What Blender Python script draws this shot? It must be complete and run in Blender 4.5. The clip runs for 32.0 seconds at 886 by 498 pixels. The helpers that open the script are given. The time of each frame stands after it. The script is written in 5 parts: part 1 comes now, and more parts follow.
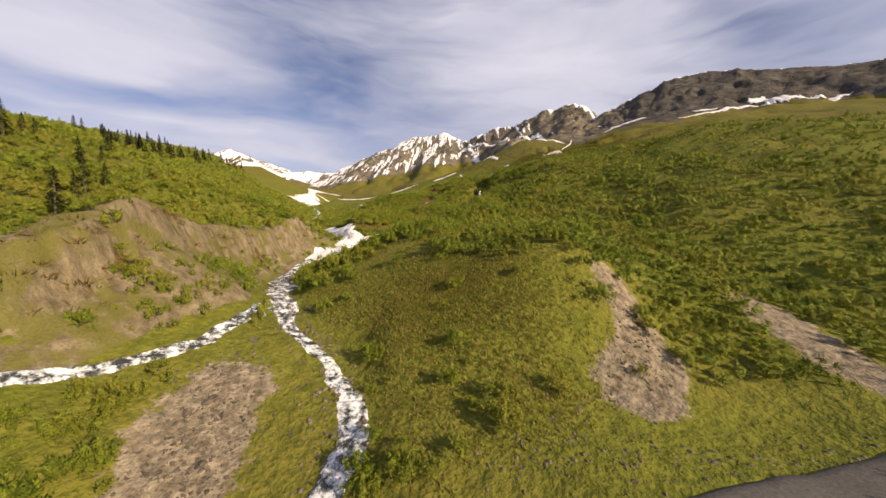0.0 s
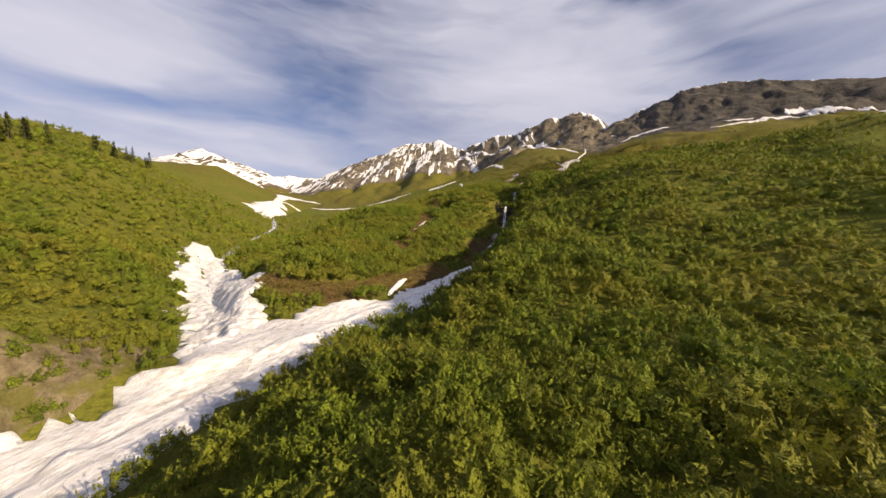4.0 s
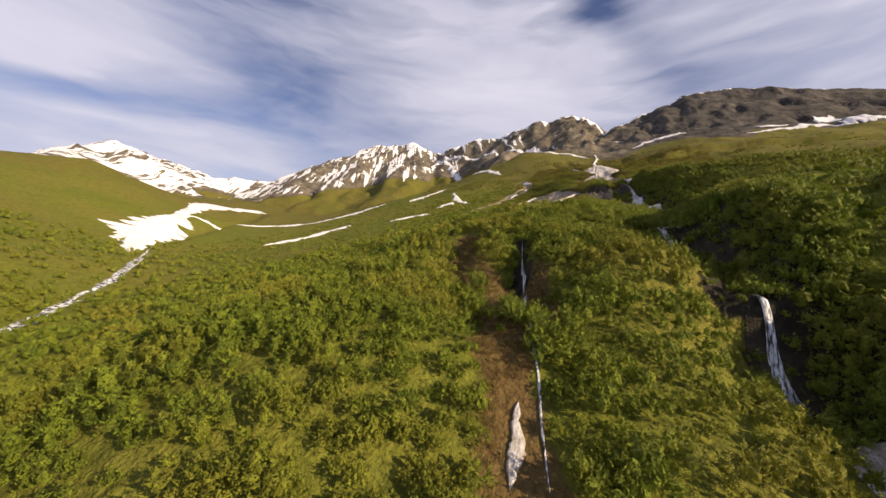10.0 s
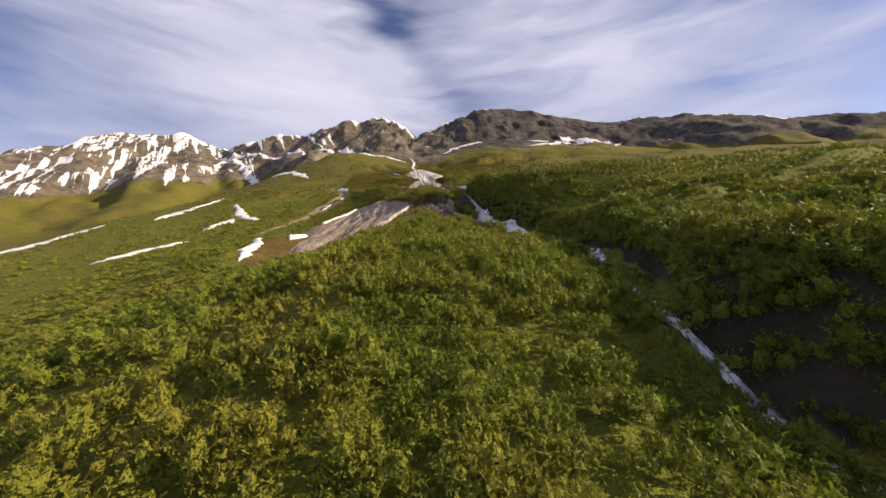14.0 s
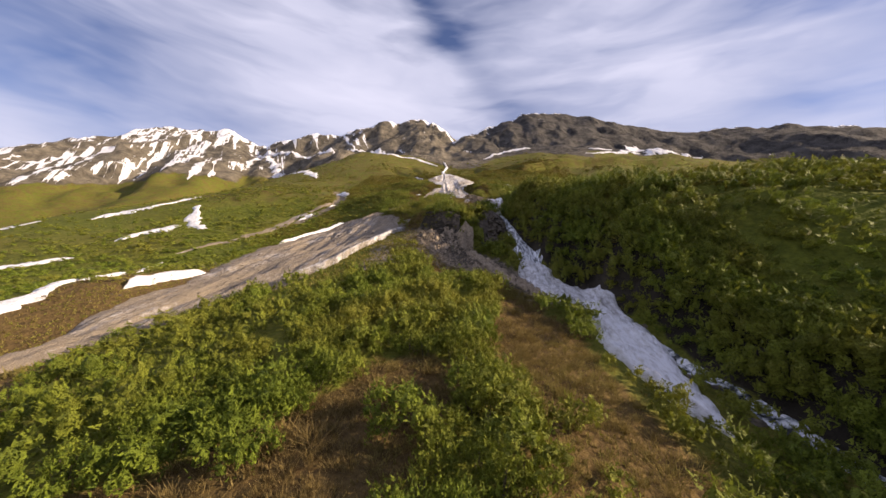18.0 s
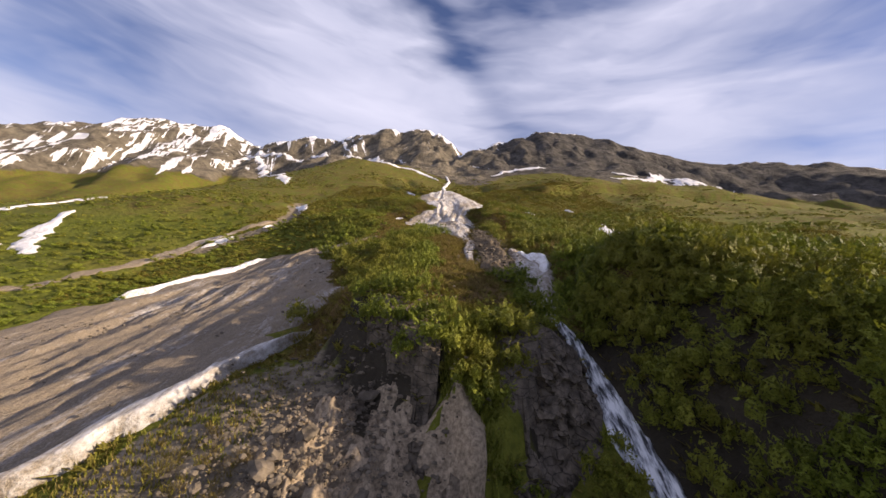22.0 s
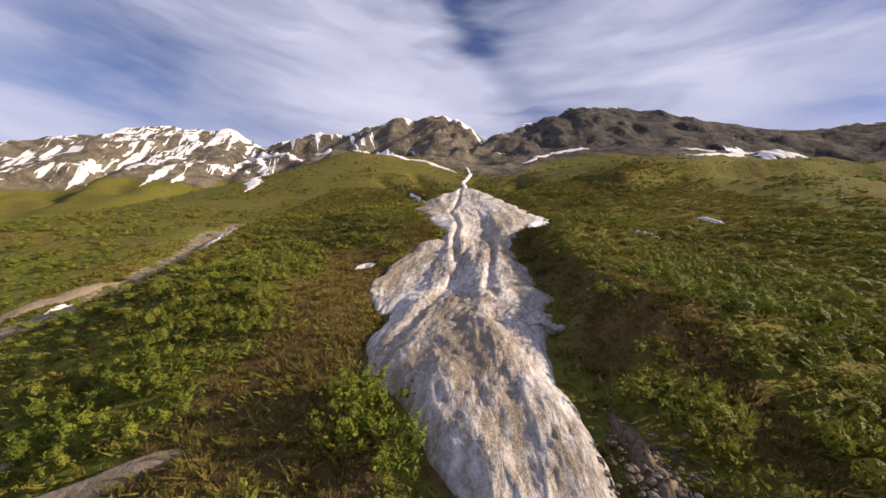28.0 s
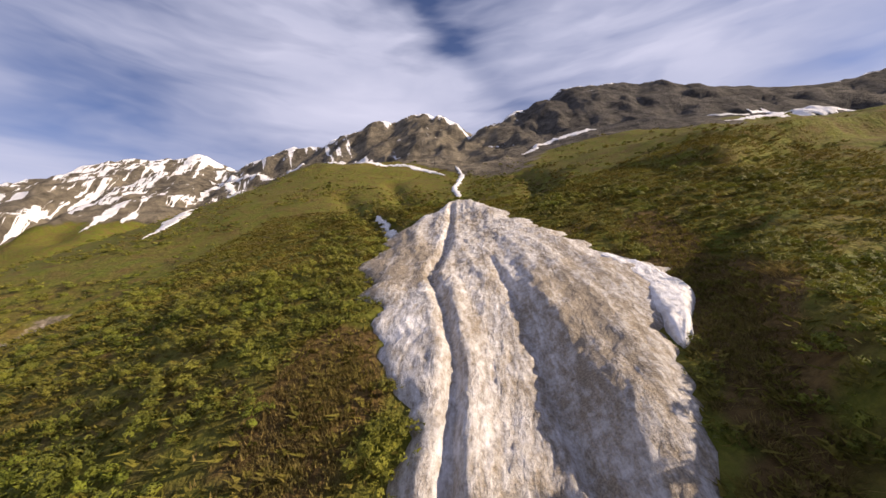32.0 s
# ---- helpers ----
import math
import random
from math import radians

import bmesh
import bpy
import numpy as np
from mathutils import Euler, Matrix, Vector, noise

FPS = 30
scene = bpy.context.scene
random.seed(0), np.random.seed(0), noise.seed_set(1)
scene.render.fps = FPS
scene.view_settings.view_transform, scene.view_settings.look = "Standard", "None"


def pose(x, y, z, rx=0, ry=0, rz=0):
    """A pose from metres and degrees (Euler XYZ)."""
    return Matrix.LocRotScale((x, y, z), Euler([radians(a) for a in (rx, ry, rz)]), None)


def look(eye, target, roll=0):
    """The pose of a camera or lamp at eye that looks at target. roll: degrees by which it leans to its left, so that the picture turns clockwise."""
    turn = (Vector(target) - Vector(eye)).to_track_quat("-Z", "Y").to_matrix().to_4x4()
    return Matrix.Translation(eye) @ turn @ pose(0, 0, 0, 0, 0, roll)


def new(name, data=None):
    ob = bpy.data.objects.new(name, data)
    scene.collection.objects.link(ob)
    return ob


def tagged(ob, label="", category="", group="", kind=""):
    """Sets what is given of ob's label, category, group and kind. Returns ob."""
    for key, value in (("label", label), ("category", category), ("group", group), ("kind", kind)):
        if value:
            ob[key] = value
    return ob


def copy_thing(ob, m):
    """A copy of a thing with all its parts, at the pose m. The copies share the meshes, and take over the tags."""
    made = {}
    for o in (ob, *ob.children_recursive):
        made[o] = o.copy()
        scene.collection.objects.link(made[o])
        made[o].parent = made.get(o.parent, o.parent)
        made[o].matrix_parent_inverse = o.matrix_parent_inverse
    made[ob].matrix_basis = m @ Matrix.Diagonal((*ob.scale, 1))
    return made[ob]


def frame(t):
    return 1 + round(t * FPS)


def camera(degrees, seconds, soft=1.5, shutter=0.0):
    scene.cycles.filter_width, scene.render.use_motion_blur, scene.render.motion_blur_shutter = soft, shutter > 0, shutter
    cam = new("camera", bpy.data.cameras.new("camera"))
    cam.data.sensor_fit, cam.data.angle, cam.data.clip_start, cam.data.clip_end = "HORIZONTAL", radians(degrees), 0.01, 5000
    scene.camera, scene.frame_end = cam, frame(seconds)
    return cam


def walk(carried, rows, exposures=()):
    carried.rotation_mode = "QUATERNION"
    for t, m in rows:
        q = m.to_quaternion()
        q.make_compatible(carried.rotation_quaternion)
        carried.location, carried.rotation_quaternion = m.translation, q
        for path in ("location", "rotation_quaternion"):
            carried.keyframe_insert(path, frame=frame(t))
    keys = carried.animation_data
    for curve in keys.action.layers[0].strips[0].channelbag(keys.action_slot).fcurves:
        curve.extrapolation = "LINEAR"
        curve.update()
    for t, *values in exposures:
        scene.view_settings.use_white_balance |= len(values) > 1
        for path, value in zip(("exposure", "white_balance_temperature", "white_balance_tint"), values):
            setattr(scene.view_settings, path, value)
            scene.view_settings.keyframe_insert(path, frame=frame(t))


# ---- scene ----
cam = camera(108.0, 32.0)

PATH = [
    (0.0, pose(205.65, -383.62, 22.12, 0, 0, 34.9) @ pose(0, 0, 0, 85.3, 0, 0) @ pose(0, 0, 0, 0, 0, -0.8)),
    (0.5, pose(194.17, -369.23, 24.45, 0, 0, 35.6) @ pose(0, 0, 0, 86.3, 0, 0) @ pose(0, 0, 0, 0, 0, -2.8)),
    (1.0, pose(183.52, -356.10, 26.55, 0, 0, 33.0) @ pose(0, 0, 0, 86.0, 0, 0) @ pose(0, 0, 0, 0, 0, -2.9)),
    (1.5, pose(173.18, -343.50, 28.72, 0, 0, 33.5) @ pose(0, 0, 0, 85.1, 0, 0) @ pose(0, 0, 0, 0, 0, -2.1)),
    (2.0, pose(163.73, -331.95, 30.60, 0, 0, 33.4) @ pose(0, 0, 0, 84.7, 0, 0) @ pose(0, 0, 0, 0, 0, -3.1)),
    (2.5, pose(153.98, -320.10, 31.95, 0, 0, 34.9) @ pose(0, 0, 0, 84.8, 0, 0) @ pose(0, 0, 0, 0, 0, -0.5)),
    (3.0, pose(144.30, -308.33, 33.45, 0, 0, 33.6) @ pose(0, 0, 0, 85.6, 0, 0) @ pose(0, 0, 0, 0, 0, -2.4)),
    (3.5, pose(134.85, -296.55, 34.80, 0, 0, 33.6) @ pose(0, 0, 0, 86.8, 0, 0) @ pose(0, 0, 0, 0, 0, -0.1)),
    (5.5, pose(93.22, -249.45, 44.03, 0, 0, 32.8) @ pose(0, 0, 0, 87.3, 0, 0) @ pose(0, 0, 0, 0, 0, 1.4)),
    (6.0, pose(82.35, -239.10, 46.28, 0, 0, 32.4) @ pose(0, 0, 0, 86.6, 0, 0) @ pose(0, 0, 0, 0, 0, 1.0)),
    (6.5, pose(71.85, -228.83, 48.75, 0, 0, 31.4) @ pose(0, 0, 0, 86.7, 0, 0) @ pose(0, 0, 0, 0, 0, -0.2)),
    (7.0, pose(61.50, -217.88, 51.15, 0, 0, 31.5) @ pose(0, 0, 0, 87.5, 0, 0) @ pose(0, 0, 0, 0, 0, 0.1)),
    (7.5, pose(52.05, -207.75, 53.62, 0, 0, 31.4) @ pose(0, 0, 0, 87.4, 0, 0) @ pose(0, 0, 0, 0, 0, 0.7)),
    (8.0, pose(43.28, -196.35, 56.62, 0, 0, 31.1) @ pose(0, 0, 0, 86.9, 0, 0) @ pose(0, 0, 0, 0, 0, 2.0)),
    (8.5, pose(34.20, -185.55, 59.40, 0, 0, 30.4) @ pose(0, 0, 0, 86.7, 0, 0) @ pose(0, 0, 0, 0, 0, 2.3)),
    (9.0, pose(25.28, -175.35, 61.80, 0, 0, 28.4) @ pose(0, 0, 0, 87.7, 0, 0) @ pose(0, 0, 0, 0, 0, 0.4)),
    (9.5, pose(17.10, -165.82, 63.90, 0, 0, 28.5) @ pose(0, 0, 0, 88.1, 0, 0) @ pose(0, 0, 0, 0, 0, 1.6)),
    (10.0, pose(9.52, -156.45, 65.92, 0, 0, 27.5) @ pose(0, 0, 0, 88.3, 0, 0) @ pose(0, 0, 0, 0, 0, 1.2)),
    (10.5, pose(2.92, -146.62, 69.00, 0, 0, 25.9) @ pose(0, 0, 0, 88.3, 0, 0) @ pose(0, 0, 0, 0, 0, 1.3)),
    (11.0, pose(-4.50, -135.07, 72.15, 0, 0, 17.7) @ pose(0, 0, 0, 88.7, 0, 0) @ pose(0, 0, 0, 0, 0, -3.4)),
    (11.5, pose(-10.95, -123.82, 75.22, 0, 0, 8.5) @ pose(0, 0, 0, 89.1, 0, 0) @ pose(0, 0, 0, 0, 0, -6.1)),
    (12.0, pose(-15.08, -113.18, 77.47, 0, 0, 3.9) @ pose(0, 0, 0, 89.1, 0, 0) @ pose(0, 0, 0, 0, 0, -7.1)),
    (12.5, pose(-17.02, -102.90, 78.90, 0, 0, -1.2) @ pose(0, 0, 0, 89.0, 0, 0) @ pose(0, 0, 0, 0, 0, -7.6)),
    (13.0, pose(-15.83, -90.90, 81.75, 0, 0, -2.0) @ pose(0, 0, 0, 88.8, 0, 0) @ pose(0, 0, 0, 0, 0, -4.9)),
    (13.5, pose(-13.80, -79.88, 84.30, 0, 0, -3.3) @ pose(0, 0, 0, 87.9, 0, 0) @ pose(0, 0, 0, 0, 0, -4.8)),
    (15.5, pose(-0.30, -21.90, 90.83, 0, 0, -0.7) @ pose(0, 0, 0, 88.7, 0, 0) @ pose(0, 0, 0, 0, 0, -1.1)),
    (16.0, pose(1.72, -10.05, 93.30, 0, 0, -0.4) @ pose(0, 0, 0, 89.0, 0, 0) @ pose(0, 0, 0, 0, 0, -1.0)),
    (16.5, pose(3.53, 1.27, 95.92, 0, 0, 1.7) @ pose(0, 0, 0, 88.5, 0, 0) @ pose(0, 0, 0, 0, 0, -0.4)),
    (17.0, pose(5.18, 12.83, 98.17, 0, 0, 2.6) @ pose(0, 0, 0, 88.6, 0, 0) @ pose(0, 0, 0, 0, 0, 1.4)),
    (17.5, pose(5.93, 23.77, 100.28, 0, 0, 4.0) @ pose(0, 0, 0, 89.3, 0, 0) @ pose(0, 0, 0, 0, 0, 1.5)),
    (18.0, pose(6.38, 33.45, 102.30, 0, 0, 3.5) @ pose(0, 0, 0, 89.7, 0, 0) @ pose(0, 0, 0, 0, 0, 0.3)),
    (18.5, pose(7.05, 43.95, 105.38, 0, 0, 3.6) @ pose(0, 0, 0, 90.8, 0, 0) @ pose(0, 0, 0, 0, 0, 1.6)),
    (19.0, pose(7.27, 54.90, 108.38, 0, 0, 3.6) @ pose(0, 0, 0, 89.9, 0, 0) @ pose(0, 0, 0, 0, 0, 2.1)),
    (19.5, pose(7.35, 64.72, 110.78, 0, 0, 3.4) @ pose(0, 0, 0, 89.7, 0, 0) @ pose(0, 0, 0, 0, 0, 1.2)),
    (20.0, pose(7.27, 74.93, 113.70, 0, 0, 4.0) @ pose(0, 0, 0, 89.2, 0, 0) @ pose(0, 0, 0, 0, 0, 0.4)),
    (20.5, pose(7.57, 84.82, 116.40, 0, 0, 2.6) @ pose(0, 0, 0, 89.7, 0, 0) @ pose(0, 0, 0, 0, 0, 0.6)),
    (21.0, pose(7.57, 96.23, 118.58, 0, 0, 3.5) @ pose(0, 0, 0, 90.1, 0, 0) @ pose(0, 0, 0, 0, 0, 2.1)),
    (21.5, pose(7.35, 106.12, 120.60, 0, 0, 4.0) @ pose(0, 0, 0, 90.9, 0, 0) @ pose(0, 0, 0, 0, 0, 2.8)),
    (22.0, pose(6.82, 114.60, 122.33, 0, 0, 3.6) @ pose(0, 0, 0, 92.2, 0, 0) @ pose(0, 0, 0, 0, 0, 4.5)),
    (22.5, pose(6.23, 124.88, 124.88, 0, 0, 4.5) @ pose(0, 0, 0, 93.2, 0, 0) @ pose(0, 0, 0, 0, 0, 6.9)),
    (23.0, pose(4.80, 134.18, 127.28, 0, 0, 6.7) @ pose(0, 0, 0, 94.2, 0, 0) @ pose(0, 0, 0, 0, 0, 7.9)),
    (23.5, pose(3.15, 142.50, 129.68, 0, 0, 5.6) @ pose(0, 0, 0, 92.7, 0, 0) @ pose(0, 0, 0, 0, 0, 4.0)),
    (24.0, pose(1.20, 150.00, 132.15, 0, 0, 2.7) @ pose(0, 0, 0, 92.2, 0, 0) @ pose(0, 0, 0, 0, 0, -0.6)),
    (24.5, pose(-0.45, 156.90, 134.47, 0, 0, 1.2) @ pose(0, 0, 0, 91.8, 0, 0) @ pose(0, 0, 0, 0, 0, -2.6)),
    (25.0, pose(-0.08, 163.35, 135.75, 0, 0, 0.4) @ pose(0, 0, 0, 92.4, 0, 0) @ pose(0, 0, 0, 0, 0, -1.7)),
    (25.5, pose(0.75, 171.75, 138.38, 0, 0, 3.6) @ pose(0, 0, 0, 91.2, 0, 0) @ pose(0, 0, 0, 0, 0, -0.5)),
    (26.0, pose(1.05, 179.48, 140.32, 0, 0, 5.6) @ pose(0, 0, 0, 91.3, 0, 0) @ pose(0, 0, 0, 0, 0, 0.5)),
    (26.5, pose(1.72, 185.62, 142.12, 0, 0, 6.6) @ pose(0, 0, 0, 91.4, 0, 0) @ pose(0, 0, 0, 0, 0, 0.2)),
    (28.5, pose(0.52, 221.02, 150.38, 0, 0, 8.4) @ pose(0, 0, 0, 90.3, 0, 0) @ pose(0, 0, 0, 0, 0, 3.3)),
    (29.0, pose(0.68, 230.70, 153.00, 0, 0, 7.7) @ pose(0, 0, 0, 90.4, 0, 0) @ pose(0, 0, 0, 0, 0, 5.6)),
    (29.5, pose(-0.15, 239.92, 155.55, 0, 0, 5.3) @ pose(0, 0, 0, 91.1, 0, 0) @ pose(0, 0, 0, 0, 0, 4.0)),
    (30.0, pose(-1.50, 249.00, 158.03, 0, 0, 5.7) @ pose(0, 0, 0, 92.1, 0, 0) @ pose(0, 0, 0, 0, 0, 3.5)),
    (30.5, pose(-2.85, 257.77, 160.35, 0, 0, 6.2) @ pose(0, 0, 0, 91.4, 0, 0) @ pose(0, 0, 0, 0, 0, 0.5)),
    (31.0, pose(-3.90, 265.73, 162.53, 0, 0, 6.8) @ pose(0, 0, 0, 91.5, 0, 0) @ pose(0, 0, 0, 0, 0, -0.5)),
    (31.5, pose(-4.12, 273.38, 164.85, 0, 0, 8.3) @ pose(0, 0, 0, 90.2, 0, 0) @ pose(0, 0, 0, 0, 0, -3.0)),
    (32.0, pose(-4.80, 281.62, 167.03, 0, 0, 7.6) @ pose(0, 0, 0, 90.8, 0, 0) @ pose(0, 0, 0, 0, 0, -4.6)),
]
walk(cam, PATH, exposures=[(0.0, 0.72, 7100, 15), (3.0, 0.66, 7000, 14), (6.0, 0.60, 7000, 14), (8.0, 0.66, 7000, 15), (13.0, 0.76, 6800, 17), (17.0, 0.86, 6600, 18), (22.0, 0.86, 6550, 18), (26.0, 0.78, 6550, 18), (30.0, 0.66, 6500, 18), (32.0, 0.66, 6500, 18)])

# ---- light ----
SUN_AZIMUTH, SUN_HEIGHT = 91.0, 22.5          # degrees from +y towards +x, and above the horizon
world = bpy.data.worlds.new("sky")
scene.world = world
world.use_nodes = True


def node(tree, kind, ins=None, **settings):
    n = tree.nodes.new(kind)
    for key, value in settings.items():
        setattr(n, key, value)
    for key, value in (ins or {}).items():
        if hasattr(value, "is_output"):
            tree.links.new(value, n.inputs[key])
        else:
            n.inputs[key].default_value = value
    return n


def ramp(tree, fac, stops):
    n = node(tree, "ShaderNodeValToRGB", {0: fac})
    els = n.color_ramp.elements
    while len(els) < len(stops):
        els.new(0.5)
    for e, (pos, col) in zip(els, stops):
        e.position, e.color = pos, (col, col, col, 1) if isinstance(col, (int, float)) else (*col, 1)
    return n.outputs[0]


def mixed(tree, fac, a, b, blend="MIX"):
    n = node(tree, "ShaderNodeMix", data_type="RGBA", blend_type=blend)
    for key, value in ((0, fac), (6, a), (7, b)):
        if hasattr(value, "is_output"):
            tree.links.new(value, n.inputs[key])
        else:
            n.inputs[key].default_value = value if key == 0 else (*value, 1)
    return n.outputs[2]


def maths(tree, op, a, b=0.0, clamp=False):
    return node(tree, "ShaderNodeMath", {0: a, 1: b}, operation=op, use_clamp=clamp).outputs[0]


wt = world.node_tree
wt.nodes.clear()
sky = node(wt, "ShaderNodeTexSky", sky_type="NISHITA", sun_disc=False, sun_elevation=radians(SUN_HEIGHT), sun_rotation=radians(SUN_AZIMUTH), altitude=300, dust_density=0.6)
way = node(wt, "ShaderNodeTexCoord").outputs["Generated"]
# high cloud in long streaks: a veil with a clear gap to the west, a narrow blue rift over the col and clear air to the east
axes = node(wt, "ShaderNodeSeparateXYZ", {0: way}).outputs
azimuth = maths(wt, "ARCTAN2", axes[0], axes[1])
rise = maths(wt, "ARCSINE", axes[2])


def heap(az, el, wide, tall, lean, amount):
    """A soft oval patch on the sky's dome, in degrees; lean turns its long side."""
    c, q = math.cos(radians(lean)), math.sin(radians(lean))
    u = maths(wt, "SUBTRACT", azimuth, radians(az))
    v = maths(wt, "SUBTRACT", rise, radians(el))
    along = maths(wt, "ADD", maths(wt, "MULTIPLY", u, c / radians(wide)), maths(wt, "MULTIPLY", v, q / radians(wide)))
    over = maths(wt, "ADD", maths(wt, "MULTIPLY", u, -q / radians(tall)), maths(wt, "MULTIPLY", v, c / radians(tall)))
    far = maths(wt, "ADD", maths(wt, "MULTIPLY", along, along), maths(wt, "MULTIPLY", over, over))
    return maths(wt, "MULTIPLY", maths(wt, "POWER", 2.718, maths(wt, "MULTIPLY", far, -1.0)), amount)


flat = node(wt, "ShaderNodeCombineXYZ", {0: maths(wt, "MULTIPLY", azimuth, 1.0), 1: maths(wt, "MULTIPLY", rise, 2.3)}).outputs[0]
flat = node(wt, "ShaderNodeMapping", {0: flat, "Rotation": (0.0, 0.0, 0.45), "Scale": (1.0, 1.5, 1.0)}).outputs[0]
bend = node(wt, "ShaderNodeTexNoise", {"Vector": flat, "Scale": 1.6, "Detail": 4.0}).outputs["Color"]
place = node(wt, "ShaderNodeVectorMath", {0: flat, 1: mixed(wt, 0.55, (0, 0, 0), bend, "ADD")}, operation="ADD").outputs[0]
cloud = node(wt, "ShaderNodeTexNoise", {"Vector": place, "Scale": 1.8, "Detail": 4.0, "Roughness": 0.46}).outputs[0]
wisp = node(wt, "ShaderNodeTexNoise", {"Vector": node(wt, "ShaderNodeMapping", {0: place, "Rotation": (0.0, 0.0, 0.25), "Scale": (1.5, 2.4, 1.0)}).outputs[0], "Scale": 2.2, "Detail": 4.0, "Roughness": 0.5}).outputs[0]
veil = maths(wt, "ADD", maths(wt, "MULTIPLY", cloud, 0.75), maths(wt, "MULTIPLY", wisp, 0.25))
for patch in ((-54, 21, 11, 4.5, -25, -0.10), (-4, 34, 18, 2.6, -42, -0.12), (64, 28, 14, 40, 0, -0.30), (-62, 36, 22, 5, -20, -0.10), (-22, 25, 17, 8, -15, 0.12), (28, 24, 20, 11, 0, 0.12), (-85, 27, 16, 8, 0, 0.12)):
    veil = maths(wt, "ADD", veil, heap(*patch))
cover = ramp(wt, veil, [(0.32, 0.0), (0.44, 0.55), (0.60, 1.0)])
bright = maths(wt, "ADD", maths(wt, "MULTIPLY", veil, 0.7), maths(wt, "MULTIPLY", node(wt, "ShaderNodeTexNoise", {"Vector": place, "Scale": 2.6, "Detail": 6.0, "Roughness": 0.5}).outputs[0], 0.4))
shade = ramp(wt, bright, [(0.42, (5.6, 6.2, 8.2)), (0.85, (10.4, 10.6, 12.2))])
blue = mixed(wt, 1.0, sky.outputs[0], (1.0, 1.0, 1.3), "MULTIPLY")
sky_mix = mixed(wt, maths(wt, "MULTIPLY", cover, 0.88), blue, shade)
back = node(wt, "ShaderNodeBackground", {0: sky_mix, "Strength": 0.05})
node(wt, "ShaderNodeOutputWorld", {0: back.outputs[0]})

sun = new("sun", bpy.data.lights.new("sun", "SUN"))
sun.data.energy, sun.data.angle, sun.data.color = 5.0, radians(0.6), (1.0, 0.83, 0.58)
to_sun = Vector((math.sin(radians(SUN_AZIMUTH)) * math.cos(radians(SUN_HEIGHT)), math.cos(radians(SUN_AZIMUTH)) * math.cos(radians(SUN_HEIGHT)), math.sin(radians(SUN_HEIGHT))))
sun.matrix_world = look(to_sun * 2000, (0, 0, 0))


# ---- materials ----
def material(name, build, rough=0.9, spec=0.25):
    m = bpy.data.materials.new(name)
    m.use_nodes = True
    t = m.node_tree
    t.nodes.clear()
    b = node(t, "ShaderNodeBsdfPrincipled", {"Roughness": rough, "Specular IOR Level": spec})
    node(t, "ShaderNodeOutputMaterial", {0: b.outputs[0]})
    build(t, b)
    return m


def noise_at(t, scale, detail=5.0, rough=0.55, stretch=None):
    co = node(t, "ShaderNodeNewGeometry").outputs["Position"]
    if stretch:
        co = node(t, "ShaderNodeMapping", {0: co, "Scale": stretch[:3], "Rotation": stretch[3:] or (0, 0, 0)}).outputs[0]
    return node(t, "ShaderNodeTexNoise", {"Vector": co, "Scale": scale, "Detail": detail, "Roughness": rough}).outputs[0]


def bump(t, b, h, dist, strength=1.0):
    t.links.new(node(t, "ShaderNodeBump", {"Height": h, "Distance": dist, "Strength": strength}).outputs[0], b.inputs["Normal"])


